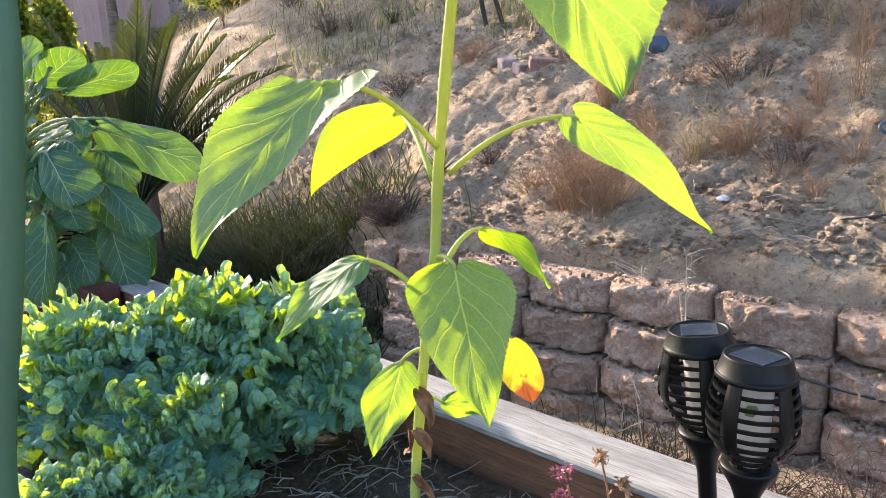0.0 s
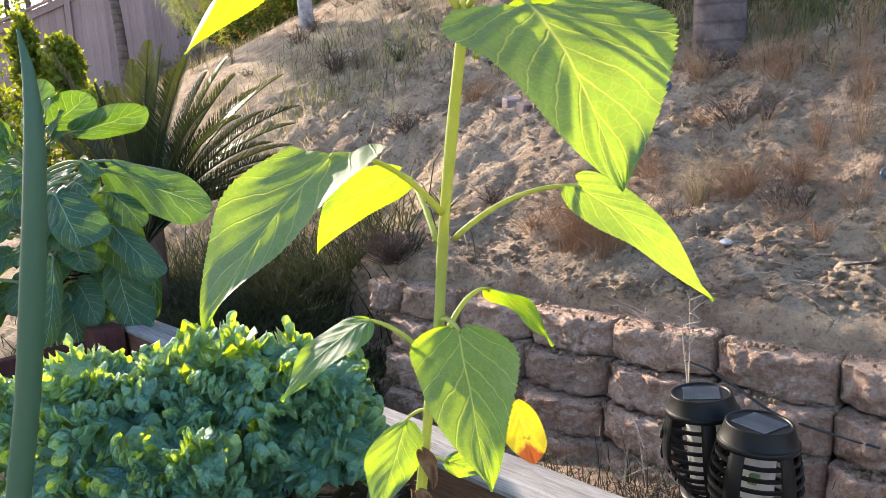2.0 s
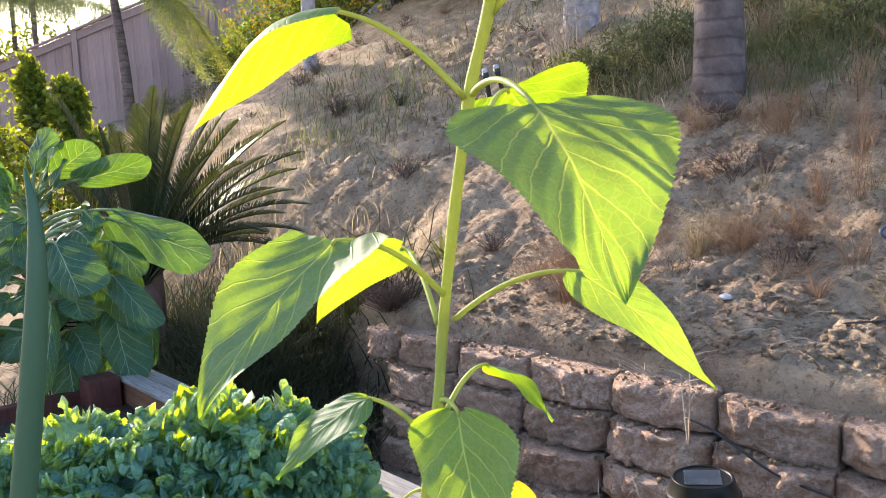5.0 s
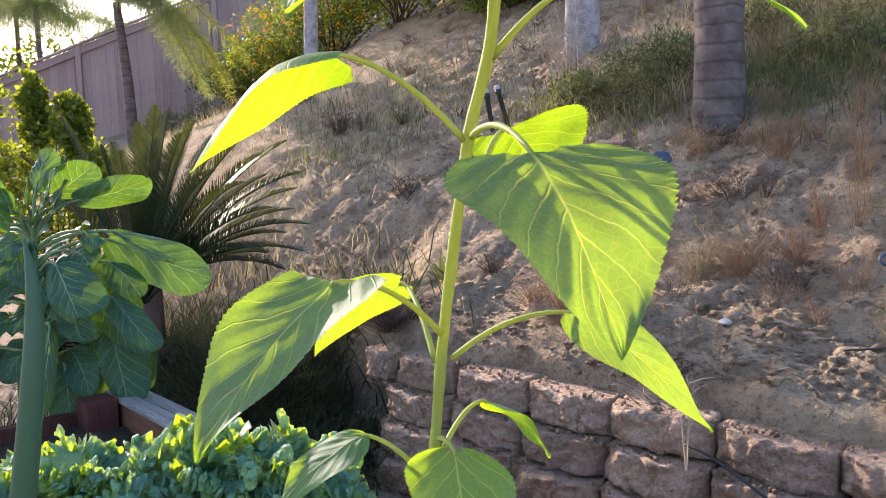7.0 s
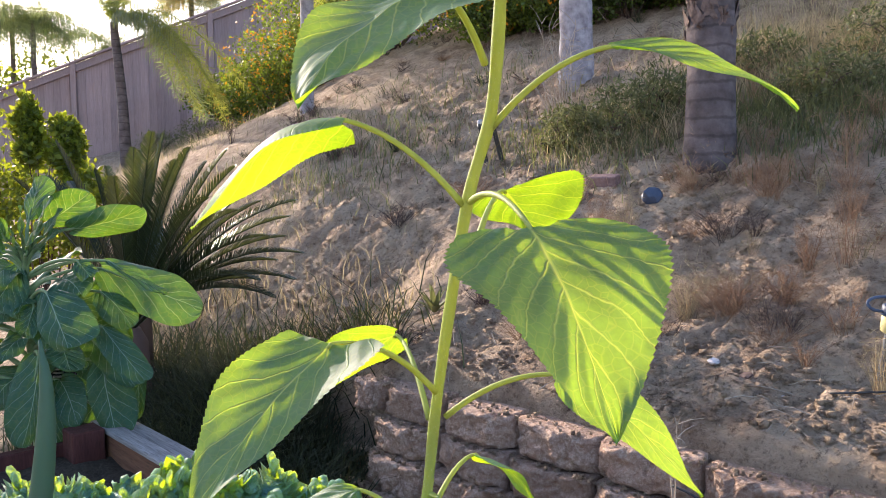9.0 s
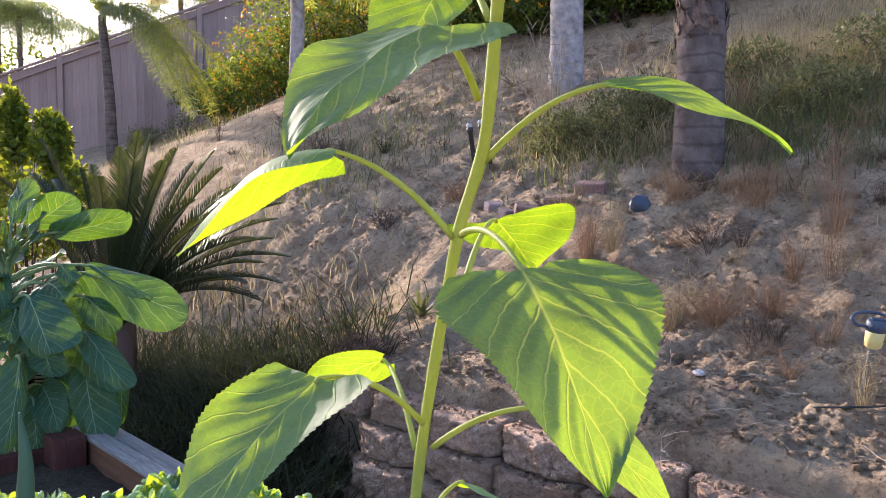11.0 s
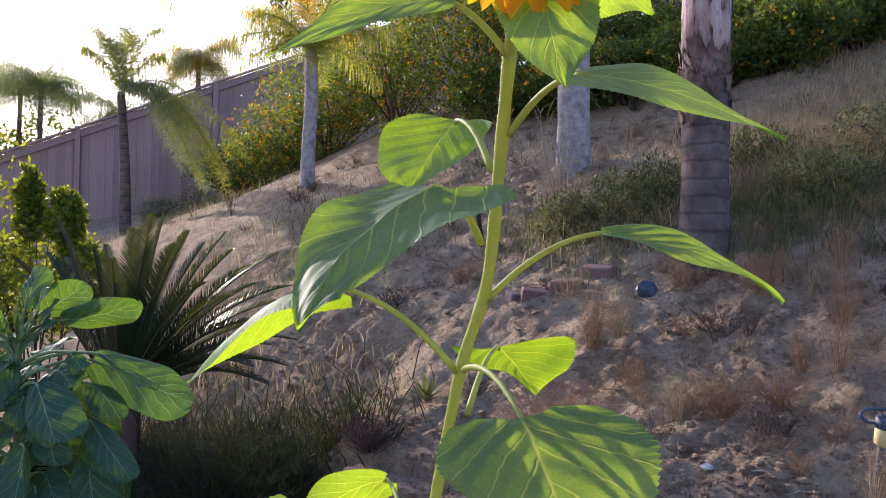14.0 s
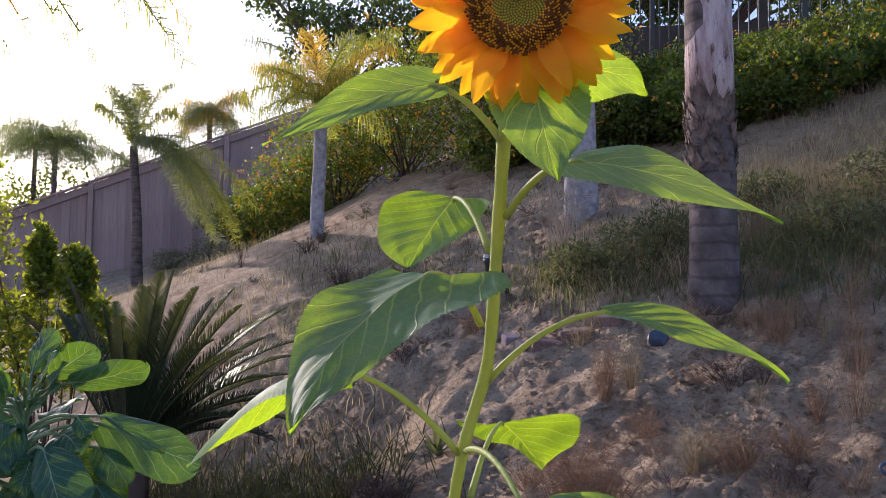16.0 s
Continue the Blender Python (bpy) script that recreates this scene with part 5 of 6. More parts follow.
# ---- cycad ----
CYCAD_TIPS = [(-2.25, 3.9, 1.75), (-2.3, 4.1, 1.77), (-2.02, 3.9, 1.86), (-2.15, 4.2, 1.86), (-1.66, 3.8, 1.85), (-1.63, 4.2, 1.86), (-1.39, 4.0, 1.68), (-1.24, 4.1, 1.49), (-1.28, 4.0, 1.26), (-1.11, 3.8, 1.18),
              (-1.18, 3.7, 1.1), (-1.8, 4.3, 1.8), (-1.63, 3.6, 1.78), (-1.52, 4.4, 1.57), (-1.34, 4.3, 1.37), (-2.73, 4.2, 1.72), (-2.73, 4.0, 1.59), (-2.18, 4.4, 1.8), (-1.51, 4.3, 1.12), (-1.32, 3.6, 1.54),
              (-1.42, 3.5, 1.6), (-1.05, 3.75, 1.32), (-1.15, 3.95, 1.58), (-1.3, 4.15, 1.75), (-1.78, 3.65, 1.92), (-1.95, 4.1, 1.95), (-2.4, 3.8, 1.9), (-1.22, 3.6, 1.2), (-2.73, 4.4, 1.69), (-2.5, 3.6, 1.7), (-1.9, 3.5, 1.7), (-1.3, 3.9, 1.4), (-1.5, 4.0, 1.76)]


def build_cycad():
    x, y = -2.13, 4.0
    plant = thing("sago_palm", "dark green sago palm with stiff feathery fronds", "sago palm")
    z0 = land(x, y, False) - 0.05
    crown = Vector((x, y, 0.86))
    h = Heap()
    h.tube([(x, y, z0), (x, y, (z0 + 0.86) / 2), (x, y, 0.8), (x, y, 0.88)], [0.1, 0.1, 0.09, 0.05], 14)
    part("trunk", h.data("trunk", DARK_TWIG), plant, "short rough trunk")
    n = 150
    for k, tip in enumerate(CYCAD_TIPS):
        tip = Vector(tip)
        d = tip - crown
        flat = Vector((d.x, d.y, 0)).length
        line = bezier(crown, crown + d * 0.5 + Vector((0, 0, 0.05 + 0.22 * flat)), tip, n)
        h = Heap()
        h.tube(line[::15] + [line[-1]], [0.007 - 0.0005 * i for i in range(11)], 5)
        v, t = [], []
        rng = random.Random(k)
        for i in range(20, n):
            p = line[i]
            tan = (line[min(i + 1, n - 1)] - line[i - 1]).normalized()
            side = tan.cross(Vector((0, 0, 1))).normalized()
            up = side.cross(tan)
            f = i / (n - 1)
            ln = 0.12 * math.sin(math.pi * min(1, 0.12 + 0.88 * f)) ** 0.6 + 0.012
            for sg in (-1, 1):
                dd = (side * sg * 0.72 + up * 0.42 + tan * rng.uniform(0.8, 1.1)).normalized()
                wv = tan * 0.0033
                q = p + dd * ln * 0.6
                e = p + dd * ln * rng.uniform(0.9, 1.05) + Vector((0, 0, -0.006))
                b = len(v)
                v += [p - wv, p + wv, q - wv * 0.9, q + wv * 0.9, e]
                t += [(b, b + 1, b + 3), (b, b + 3, b + 2), (b + 2, b + 3, b + 4)]
        frond = part("frond", mesh_np("frond", v, t, CYCAD), plant)
        part("rachis", h.data("rachis", CYCAD), frond, "stiff midrib")


build_cycad()


def build_blue_agave():
    plant = thing("blue_agave", "pale blue-grey agave leaves behind the sago palm", "agave")
    x, y = -2.304, 4.45
    z = land(x, y, False)
    h = Heap()
    h.tube([(x, y, z - 0.05), (x, y, 1.1), (x, y, 1.2)], [0.05, 0.045, 0.03], 10)
    part("stalk", h.data("stalk", DARK_TWIG), plant, "short dark stalk")
    for k, (dx, dz, w) in enumerate(((-0.04, 0.52, 0.07), (0.05, 0.5, 0.08), (0.14, 0.42, 0.07), (-0.14, 0.4, 0.06))):
        v, f, uv = leaf_along((x, y, 1.15), (x + dx, y - 0.05, 1.15 + dz), (0.1, -1, 0.2), w, (dx * 0.8, 0, 0), lobe=0.0, fold=0.3, teeth=0.0, wave=0.002, quilt=0.0, seed=k, nv=14, nw=7, full=0.7, widest=0.5)
        part("leaf", mesh("leaf", v, f, BLUE_LEAF, uv), plant)


build_blue_agave()

# ---- the shrub by the fence, and the onion leaf close to the lens ----
# last three blobs: unseen growth on the left, added to shade the collard
bush("citrus_shrub", "small-leaved yellow-green shrub with an upright leader, widened out of view to shade the collard", "shrub",
     [((-3.42, 5.15, 1.55), (0.36, 0.32, 0.5)), ((-3.5, 5.1, 2.05), (0.1, 0.1, 0.26)), ((-3.22, 5.1, 1.95), (0.13, 0.12, 0.2)), ((-3.75, 5.2, 1.4), (0.3, 0.3, 0.45)), ((-3.1, 5.15, 1.5), (0.2, 0.2, 0.35)), ((-4.15, 4.95, 2.1), (0.5, 0.5, 0.85)), ((-4.3, 5.0, 2.2), (0.45, 0.5, 0.75)), ((-4.5, 5.1, 1.5), (0.6, 0.6, 0.9))],
     15000, 0.055, 0.032, SHRUB, 21, base=(-3.4, 5.15), up=0.5)


def build_onion():
    plant = thing("onion_leaves", "blue-green tubular onion leaf standing close in front", "onion")
    h = Heap()
    line = spline([(-0.102, 0.33, 0.74), (-0.103, 0.33, 1.05), (-0.094, 0.33, 1.25), (-0.066, 0.33, 1.38), (-0.047, 0.33, 1.48), (-0.043, 0.332, 1.53), (-0.047, 0.334, 1.559)], 8)
    n = len(line)
    h.tube(line, [0.0066 if i < n - 24 else 0.0066 * (1 - ((i - n + 24) / 24.3) ** 1.7) for i in range(n)], 14)
    part("leaf", h.data("leaf", ONION), plant, "smooth tapering hollow leaf")


build_onion()


def build_dried_flowers():
    rng = random.Random(3)
    for k, (x, y, z) in enumerate(((0.205, 1.0, 0.915), (0.286, 1.0, 0.90), (0.256, 1.03, 0.925), (0.20, 0.985, 0.885))):
        plant = thing("dried_flower", "withered pink flower on a thin brown stalk in the bed", "dried flower", "dried flowers by the board")
        h = Heap()
        h.tube(bezier((x + 0.01, y + 0.01, BED_SOIL_Z - 0.02), (x + 0.02, y, z - 0.1), (x, y, z), 8), 0.0016, 6)
        part("stalk", h.data("stalk", BROWN_TWIG), plant)
        g = np.random.default_rng(k)
        pts = np.array((x, y, z)) + g.normal(size=(60, 3)) * (0.006 if k != 2 else 0.0045)
        part("petals", mesh_np("petals", *leaf_cloud(g, pts, 0.011, 0.005), PINK_FLOWER if k in (0, 3) else BROWN_TWIG), plant, "faded petals")


build_dried_flowers()


# ---- palms on the slope ----
def frond(heap, base, ctrl, tip, leaflet, pairs, hang=0.6, width=0.012, seed=0):
    """A feather palm frond: arching midrib with hanging leaflets."""
    rng = random.Random(seed)
    line = bezier(base, ctrl, tip, pairs)
    for i in range(3, pairs):
        p = line[i]
        tan = (line[min(i + 1, pairs - 1)] - line[i - 1]).normalized()
        side = tan.cross(Vector((0, 0, 1)))
        if side.length < 0.05:
            side = Vector((1, 0, 0))
        side.normalize()
        f = i / pairs
        ln = leaflet * (math.sin(math.pi * (0.1 + 0.85 * f)) ** 0.5) * rng.uniform(0.8, 1.15)
        for sg in (-1, 1):
            d = (side * sg * rng.uniform(0.2, 1.0) + tan * rng.uniform(0.2, 0.9) + Vector((0, 0, rng.uniform(-0.4, 0.4)))).normalized()
            q = p + d * ln * 0.5
            e = q + (d * (1 - hang) + Vector((0, 0, -hang))) * ln * 0.55
            w = tan * width * 0.5
            heap.add([p - w, p + w, q - w, q + w, e], [(0, 1, 3, 2), (2, 3, 4)])
    heap.tube(line[::max(1, pairs // 8)], 0.009, 4, 0, False)


def palm(x, y, height, r0, r1, tips, leaflet, seed, label, mat=None, boots=None, pairs=110, crown_h=None, group="palms on the slope", width=0.014, hang=0.85, lean=(0, 0), bark=None):
    tree = thing("palm_tree", label, "palm tree", group)
    z = land(x, y, False)
    top = Vector((x + lean[0], y + lean[1], z + height))
    h = Heap()
    n = 26
    pts, rr = [], []
    for i in range(n):
        t = i / (n - 1)
        pts.append(Vector((x, y, z - 0.2)).lerp(top, t) + Vector((0.012 * math.sin(t * 7 + seed), 0, 0)))
        rr.append((r0 + (r1 - r0) * t) * (1 + 0.025 * math.sin(i * 2.7 + seed)) + 0.16 * r0 * max(0, 1 - t * 9))
    h.tube(pts, rr, 18)
    part("trunk", h.data("trunk", bark or TRUNK), tree, "grey ringed trunk")
    rng = random.Random(seed)
    if boots:
        # above the torn band the bark has peeled to a pale skin
        h = Heap()
        up_pts, up_r = [], []
        for i in range(14):
            t = boots[1] / height + (1 - boots[1] / height) * i / 13
            up_pts.append(Vector((x, y, z)).lerp(top, t))
            up_r.append((r0 + (r1 - r0) * t) * 1.035 + 0.004 * math.sin(i * 1.9))
        h.tube(up_pts, up_r, 18)
        part("upper_trunk", h.data("upper_trunk", PEELED), tree, "pale peeled upper trunk")
        # old leaf bases that still cling to the trunk
        for k in range(110):
            zz = z + boots[0] - 0.1 + (boots[1] + 0.12 - boots[0]) * rng.random()
            a = k * 2.4
            t = (zz - z) / height
            c = Vector((x, y, z)).lerp(top, t)
            rad = (r0 + (r1 - r0) * t) * 1.02
            tall, wide = rng.uniform(0.02, 0.14), rng.uniform(0.25, 0.8)
            verts = []
            for i in range(5):
                for j in range(5):
                    b = a + (j / 4 - 0.5) * (wide - 0.16 * i)
                    o = rad + 0.002 + 0.006 * i * (0.5 + 0.5 * math.sin(j * 2 + k))
                    verts.append((c.x + o * math.cos(b), c.y + o * math.sin(b), zz + tall * (i / 4 + 0.18 * math.sin(j * 1.7 + k))))
            part("leaf_boot", mesh("leaf_boot", verts, grid_faces(5, 5), BOOT), tree, "torn brown leaf base")
    for k, tip in enumerate(tips):
        tip = Vector(tip)
        d = tip - top
        hp = Heap()
        frond(hp, top, top + d * 0.45 + Vector((0, 0, 0.35 * d.length)), tip, leaflet, pairs, hang, width, seed * 10 + k)
        part("frond", hp.data("frond", mat[k % len(mat)] if mat else PALM_LEAF, False), tree)
    return tree


def ring_tips(x, y, z, reach, drop, n, seed):
    rng = random.Random(seed)
    return [(x + reach * rng.uniform(0.7, 1.1) * math.cos(a), y + reach * rng.uniform(0.7, 1.1) * math.sin(a), z + drop * rng.uniform(-1.0, 0.9)) for a in (2 * math.pi * (k + rng.random() * 0.5) / n for k in range(n))]


palm(1.12, 5.12, 4.6, 0.148, 0.128, ring_tips(1.12, 5.12, 6.6, 1.5, 0.5, 9, 3), 0.35, 1, "tall palm with a thick grey ringed trunk and torn leaf bases", boots=(0.82, 1.24))
palm(0.34, 7.21, 5.0, 0.15, 0.12, ring_tips(0.34, 7.21, 7.9, 1.5, 0.5, 8, 4), 0.35, 2, "palm with a pale grey smooth trunk", bark=PALE_TRUNK)
palm(-2.69, 8.93, 1.6, 0.085, 0.075, ring_tips(-2.75, 9.0, 4.45, 0.95, 0.7, 20, 5), 0.42, 3, "slender young palm with yellow-green fronds", mat=[PALM_LEAF, PALM_LEAF, PALM_LEAF, PALM_DRY], hang=0.85, width=0.009, pairs=80, bark=PALE_TRUNK)
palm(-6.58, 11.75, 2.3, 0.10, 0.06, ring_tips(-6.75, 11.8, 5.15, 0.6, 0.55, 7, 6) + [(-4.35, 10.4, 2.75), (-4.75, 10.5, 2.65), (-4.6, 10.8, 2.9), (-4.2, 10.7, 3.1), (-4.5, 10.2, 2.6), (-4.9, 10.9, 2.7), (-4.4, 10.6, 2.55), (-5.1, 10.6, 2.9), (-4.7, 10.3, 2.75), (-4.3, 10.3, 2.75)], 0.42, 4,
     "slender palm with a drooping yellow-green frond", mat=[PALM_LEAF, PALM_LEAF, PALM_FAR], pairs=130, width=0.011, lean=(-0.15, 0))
palm(-9.2, 5.4, 8.6 - land(-9.2, 5.4, False), 0.14, 0.11, ring_tips(-9.2, 5.4, 8.8, 1.6, 0.5, 6, 8) + [(-5.02, 8.00, 4.48), (-5.58, 8.30, 4.84), (-5.50, 7.60, 4.57), (-4.85, 9.70, 5.00), (-4.95, 9.50, 5.25), (-4.83, 9.80, 5.46), (-5.64, 7.40, 4.39), (-5.26, 9.00, 5.35)], 0.85, 5, "palm whose drooping frond tips hang into view", mat=[PALM_LEAF, PALM_LEAF, PALM_DRY], pairs=150, hang=0.75, width=0.02)
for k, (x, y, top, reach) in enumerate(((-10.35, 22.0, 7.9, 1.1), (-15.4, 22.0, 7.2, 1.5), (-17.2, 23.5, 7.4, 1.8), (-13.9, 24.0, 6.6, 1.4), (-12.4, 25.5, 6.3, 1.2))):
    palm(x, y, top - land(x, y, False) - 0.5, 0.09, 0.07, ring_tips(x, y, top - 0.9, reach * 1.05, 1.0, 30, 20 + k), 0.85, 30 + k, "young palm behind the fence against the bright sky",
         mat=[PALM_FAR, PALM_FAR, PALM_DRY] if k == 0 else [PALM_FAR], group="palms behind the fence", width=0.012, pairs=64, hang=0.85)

# ---- shrubs along the top of the slope ----
for k, (x, y, r, hgt, fl) in enumerate(((-5.3, 13.6, 1.1, 1.2, 90), (-4.3, 12.6, 1.15, 1.5, 130), (-3.3, 11.9, 1.2, 1.8, 130), (-2.1, 11.2, 1.25, 2.1, 90), (-0.9, 10.8, 1.25, 2.0, 120), (0.3, 10.3, 1.1, 1.6, 50),
                                        (1.4, 9.9, 0.9, 0.85, 25), (2.5, 9.8, 0.9, 0.75, 40), (3.6, 10.0, 0.95, 0.8, 40), (4.8, 10.4, 1.0, 0.8, 20), (-6.2, 14.8, 1.0, 1.0, 20), (-0.5, 9.7, 0.7, 0.8, 40), (0.35, 9.25, 0.7, 0.8, 30), (1.0, 8.95, 0.65, 0.75, 20), (1.7, 8.75, 0.65, 0.7, 20), (2.5, 8.75, 0.7, 0.75, 30), (3.4, 9.0, 0.75, 0.75, 20))):
    z = land(x, y, False)
    rr = random.Random(k)
    blobs = [((x + rr.uniform(-0.5, 0.5) * r, y + rr.uniform(-0.4, 0.4) * r, z + hgt * rr.uniform(0.25, 0.72)), (r * rr.uniform(0.45, 0.75), r * rr.uniform(0.45, 0.7), hgt * rr.uniform(0.28, 0.42))) for _ in range(7)]
    bush("flowering_shrub", "dense green shrub dotted with small orange flowers" if fl > 60 else "dense dark green shrub at the top of the slope", "shrub", blobs, 11000, 0.055, 0.032, HEDGE, 50 + k, base=(x, y),
         group="shrubs along the top", flowers=fl * 2, flower_mat=ORANGE_FLOWER, flower_size=0.038)
# yellow-green low growth by the fence foot and on the right
for k, (x, y, r, hgt) in enumerate(((-5.9, 12.9, 0.5, 0.5), (-6.9, 13.4, 0.45, 0.4), (0.62, 5.75, 0.35, 0.42), (0.95, 5.9, 0.3, 0.4), (0.3, 5.9, 0.3, 0.3), (1.95, 5.5, 0.4, 0.34), (2.5, 5.9, 0.5, 0.4), (1.75, 6.3, 0.35, 0.3))):
    z = land(x, y, False)
    blobs = [((x + 0.3 * r * math.cos(a), y + 0.3 * r * math.sin(a), z + 0.35 * hgt), (r * 0.7, r * 0.7, hgt * 0.6)) for a in (0.3, 2.4, 4.5)]
    bush("low_shrub", "low grey-green weedy bush on the dry slope", "shrub", blobs, 1900, 0.05, 0.014, GRASS_GREEN, 80 + k, base=(x, y), group="weedy bushes on the slope", up=0.6)


# ---- trees beyond ----
def tree(x, y, ground, height, blobs, n, leaf, seed, label):
    ob = thing("tree", label, "tree", "trees beyond the fence")
    rng = np.random.default_rng(seed)
    h = Heap()
    top = Vector((x, y, ground + height * 0.45))
    h.tube([(x, y, ground - 0.3), (x + 0.05, y, ground + height * 0.25), top], [0.24, 0.19, 0.14], 10)
    for (bx, by, bz), r in blobs:
        h.tube(bezier(top - Vector((0, 0, 0.4)), (top + Vector((bx, by, bz))) / 2 + Vector((0, 0, 0.3)), (bx, by, bz), 7), [0.1, 0.085, 0.07, 0.055, 0.04, 0.03, 0.015], 6)
    part("trunk", h.data("trunk", DARK_TWIG), ob, "forked dark trunk")
    pts = blob_points(rng, blobs, n, 0.2)
    part("crown", mesh_np("crown", *leaf_cloud(rng, pts, leaf, leaf * 0.55), TREE_LEAF), ob)


def crown_blobs(x, y, z, r, n, seed, flat=0.8):
    rr = random.Random(seed)
    return [((x + rr.uniform(-1, 1) * r, y + rr.uniform(-0.6, 0.6) * r, z + rr.uniform(-0.9, 0.9) * r * flat), (r * rr.uniform(0.2, 0.42),) * 3) for _ in range(n)]


tree(-6.3, 22.0, 5.0, 6.5, crown_blobs(-6.4, 22, 9.6, 2.3, 22, 1), 6500, 0.16, 1, "dark leafy tree with sky showing through")
tree(-3.4, 21.0, 5.0, 6.5, crown_blobs(-3.6, 21, 9.2, 2.3, 22, 2), 6500, 0.16, 2, "dark leafy tree with sky showing through")
tree(-0.2, 19.0, 5.2, 6.0, crown_blobs(-0.4, 19, 8.6, 2.4, 20, 3), 6000, 0.16, 3, "dark leafy tree behind the shrubs")
tree(3.4, 17.5, 5.4, 5.0, crown_blobs(3.4, 17.5, 8.4, 2.6, 24, 4), 8000, 0.15, 4, "dark leafy tree behind the iron fence")
tree(8.0, 17.5, 5.4, 5.0, crown_blobs(8.0, 17.5, 8.4, 2.8, 24, 5), 8000, 0.15, 5, "dark leafy tree behind the iron fence")
for k, (x, y, r) in enumerate(((-16.5, 24.0, 2.0), (-13.2, 25.0, 1.8), (-18.8, 24.0, 2.2))):
    z = land(x, y, False)
    bush("hedge_bush", "hazy grey-green bush beyond the fence", "shrub", [((x + 0.6 * r * math.cos(a), y, z + 1.2 + 0.5 * math.sin(a)), (r * 0.6, r * 0.5, 1.2)) for a in (0, 1.6, 3.1, 4.5)], 3500, 0.14, 0.08, HEDGE, 130 + k, base=(x, y), group="bushes beyond the fence")


# ---- iron fence, patio cover and wall at the top ----
def build_iron_fence():
    fence = thing("iron_fence", "black iron picket fence along the top of the slope", "iron fence", kind="structure")
    h = Heap()
    h.box((0.018, 0.018, 1.9))
    bar = h.data("picket", IRON, False)
    n = 62
    a, b = Vector((-0.6, 11.2)), Vector((7.4, 10.9))
    for k in range(n):
        p = a.lerp(b, k / (n - 1))
        part("picket", bar, fence, "", pose(p.x, p.y, 4.5 + 0.95 + 0.02 * k / n, 0, 0, 0))
    for z in (4.72, 6.2):
        h = Heap()
        h.box((8.05, 0.03, 0.03), None, 0, 0.003)
        m = (a + b) / 2
        part("rail", h.data("rail", IRON, False), fence, "", pose(m.x, m.y, z, 0, 0, math.degrees(math.atan2(b.y - a.y, b.x - a.x))))
    h = Heap()
    h.box((0.06, 0.06, 2.2), None, 0, 0.004)
    post = h.data("post", IRON, False)
    for k in range(5):
        p = a.lerp(b, k / 4)
        part("post", post, fence, "", pose(p.x, p.y, 5.35))


def build_patio():
    ob = thing("patio_cover", "dark brown timber patio cover behind the iron fence", "patio cover")
    g = land(3.5, 14.2, False)
    h = Heap()
    h.box((0.14, 0.14, 2.3), None, 0, 0.006)
    post = h.data("post", DARK_BEAM, False)
    for x in (0.9, 3.4, 6.0, 8.4):
        part("post", post, ob, "", pose(x, 13.4, g + 1.05))
    for z, hh in ((g + 0.75, 0.5), (g + 2.2, 0.28)):
        h = Heap()
        h.box((8.2, 0.12, hh), None, 0, 0.006)
        part("beam", h.data("beam", DARK_BEAM, False), ob, "", pose(4.6, 13.4, z))
    for k in range(10):
        h = Heap()
        h.box((0.08, 3.2, 0.16), None, 0, 0.004)
        part("rafter", h.data("rafter", DARK_BEAM, False), ob, "", pose(0.9 + 0.83 * k, 14.6, g + 2.42))
    h = Heap()
    h.box((1.0, 0.2, 1.3), None, 0, 0.01)
    tagged(part("garden_wall", h.data("garden_wall", CREAM, False), None, "", pose(1.25, 12.2, 4.75)), "cream plastered wall glimpsed through the iron fence", "wall", kind="structure")


build_iron_fence()
build_patio()

# ---- weeds and grass ----
blades("weed_mass", "tangled olive weeds beside the wall end", "weeds", [(-1.55, 4.15, 0.3, 2200), (-1.15, 3.9, 0.2, 1500), (-1.9, 3.5, 0.3, 2000), (-1.4, 3.3, 0.25, 1500), (-2.5, 4.6, 0.35, 900), (-1.0, 3.45, 0.12, 400), (-2.1, 3.9, 0.3, 1500), (-1.6, 3.7, 0.35, 1800)], 0.36, 0.008, WEED_DARK, 1, 1.1)
blades("dry_grass", "pale dry grass on the slope", "grass", [(-2.2, 5.6, 0.35, 450), (-1.35, 4.9, 0.25, 180), (-1.0, 4.5, 0.2, 110), (-3.0, 7.0, 0.6, 350), (-4.6, 9.0, 0.9, 500), (-6.0, 10.5, 1.0, 500), (2.3, 6.6, 0.5, 900), (3.0, 7.2, 0.5, 800), (1.7, 7.2, 0.4, 450), (2.9, 6.2, 0.4, 900), (2.4, 6.9, 0.6, 1500), (3.4, 7.6, 0.7, 1400), (2.0, 5.9, 0.25, 500), (4.0, 8.6, 0.7, 700), (1.96, 6.49, 0.22, 700), (2.29, 6.34, 0.25, 800), (2.41, 6.02, 0.25, 700), (1.95, 6.02, 0.20, 500), (0.81, 6.26, 0.25, 500), (0.90, 5.58, 0.20, 350), (0.57, 5.88, 0.25, 400)], 0.22, 0.006, GRASS_DRY, 2, 0.9)
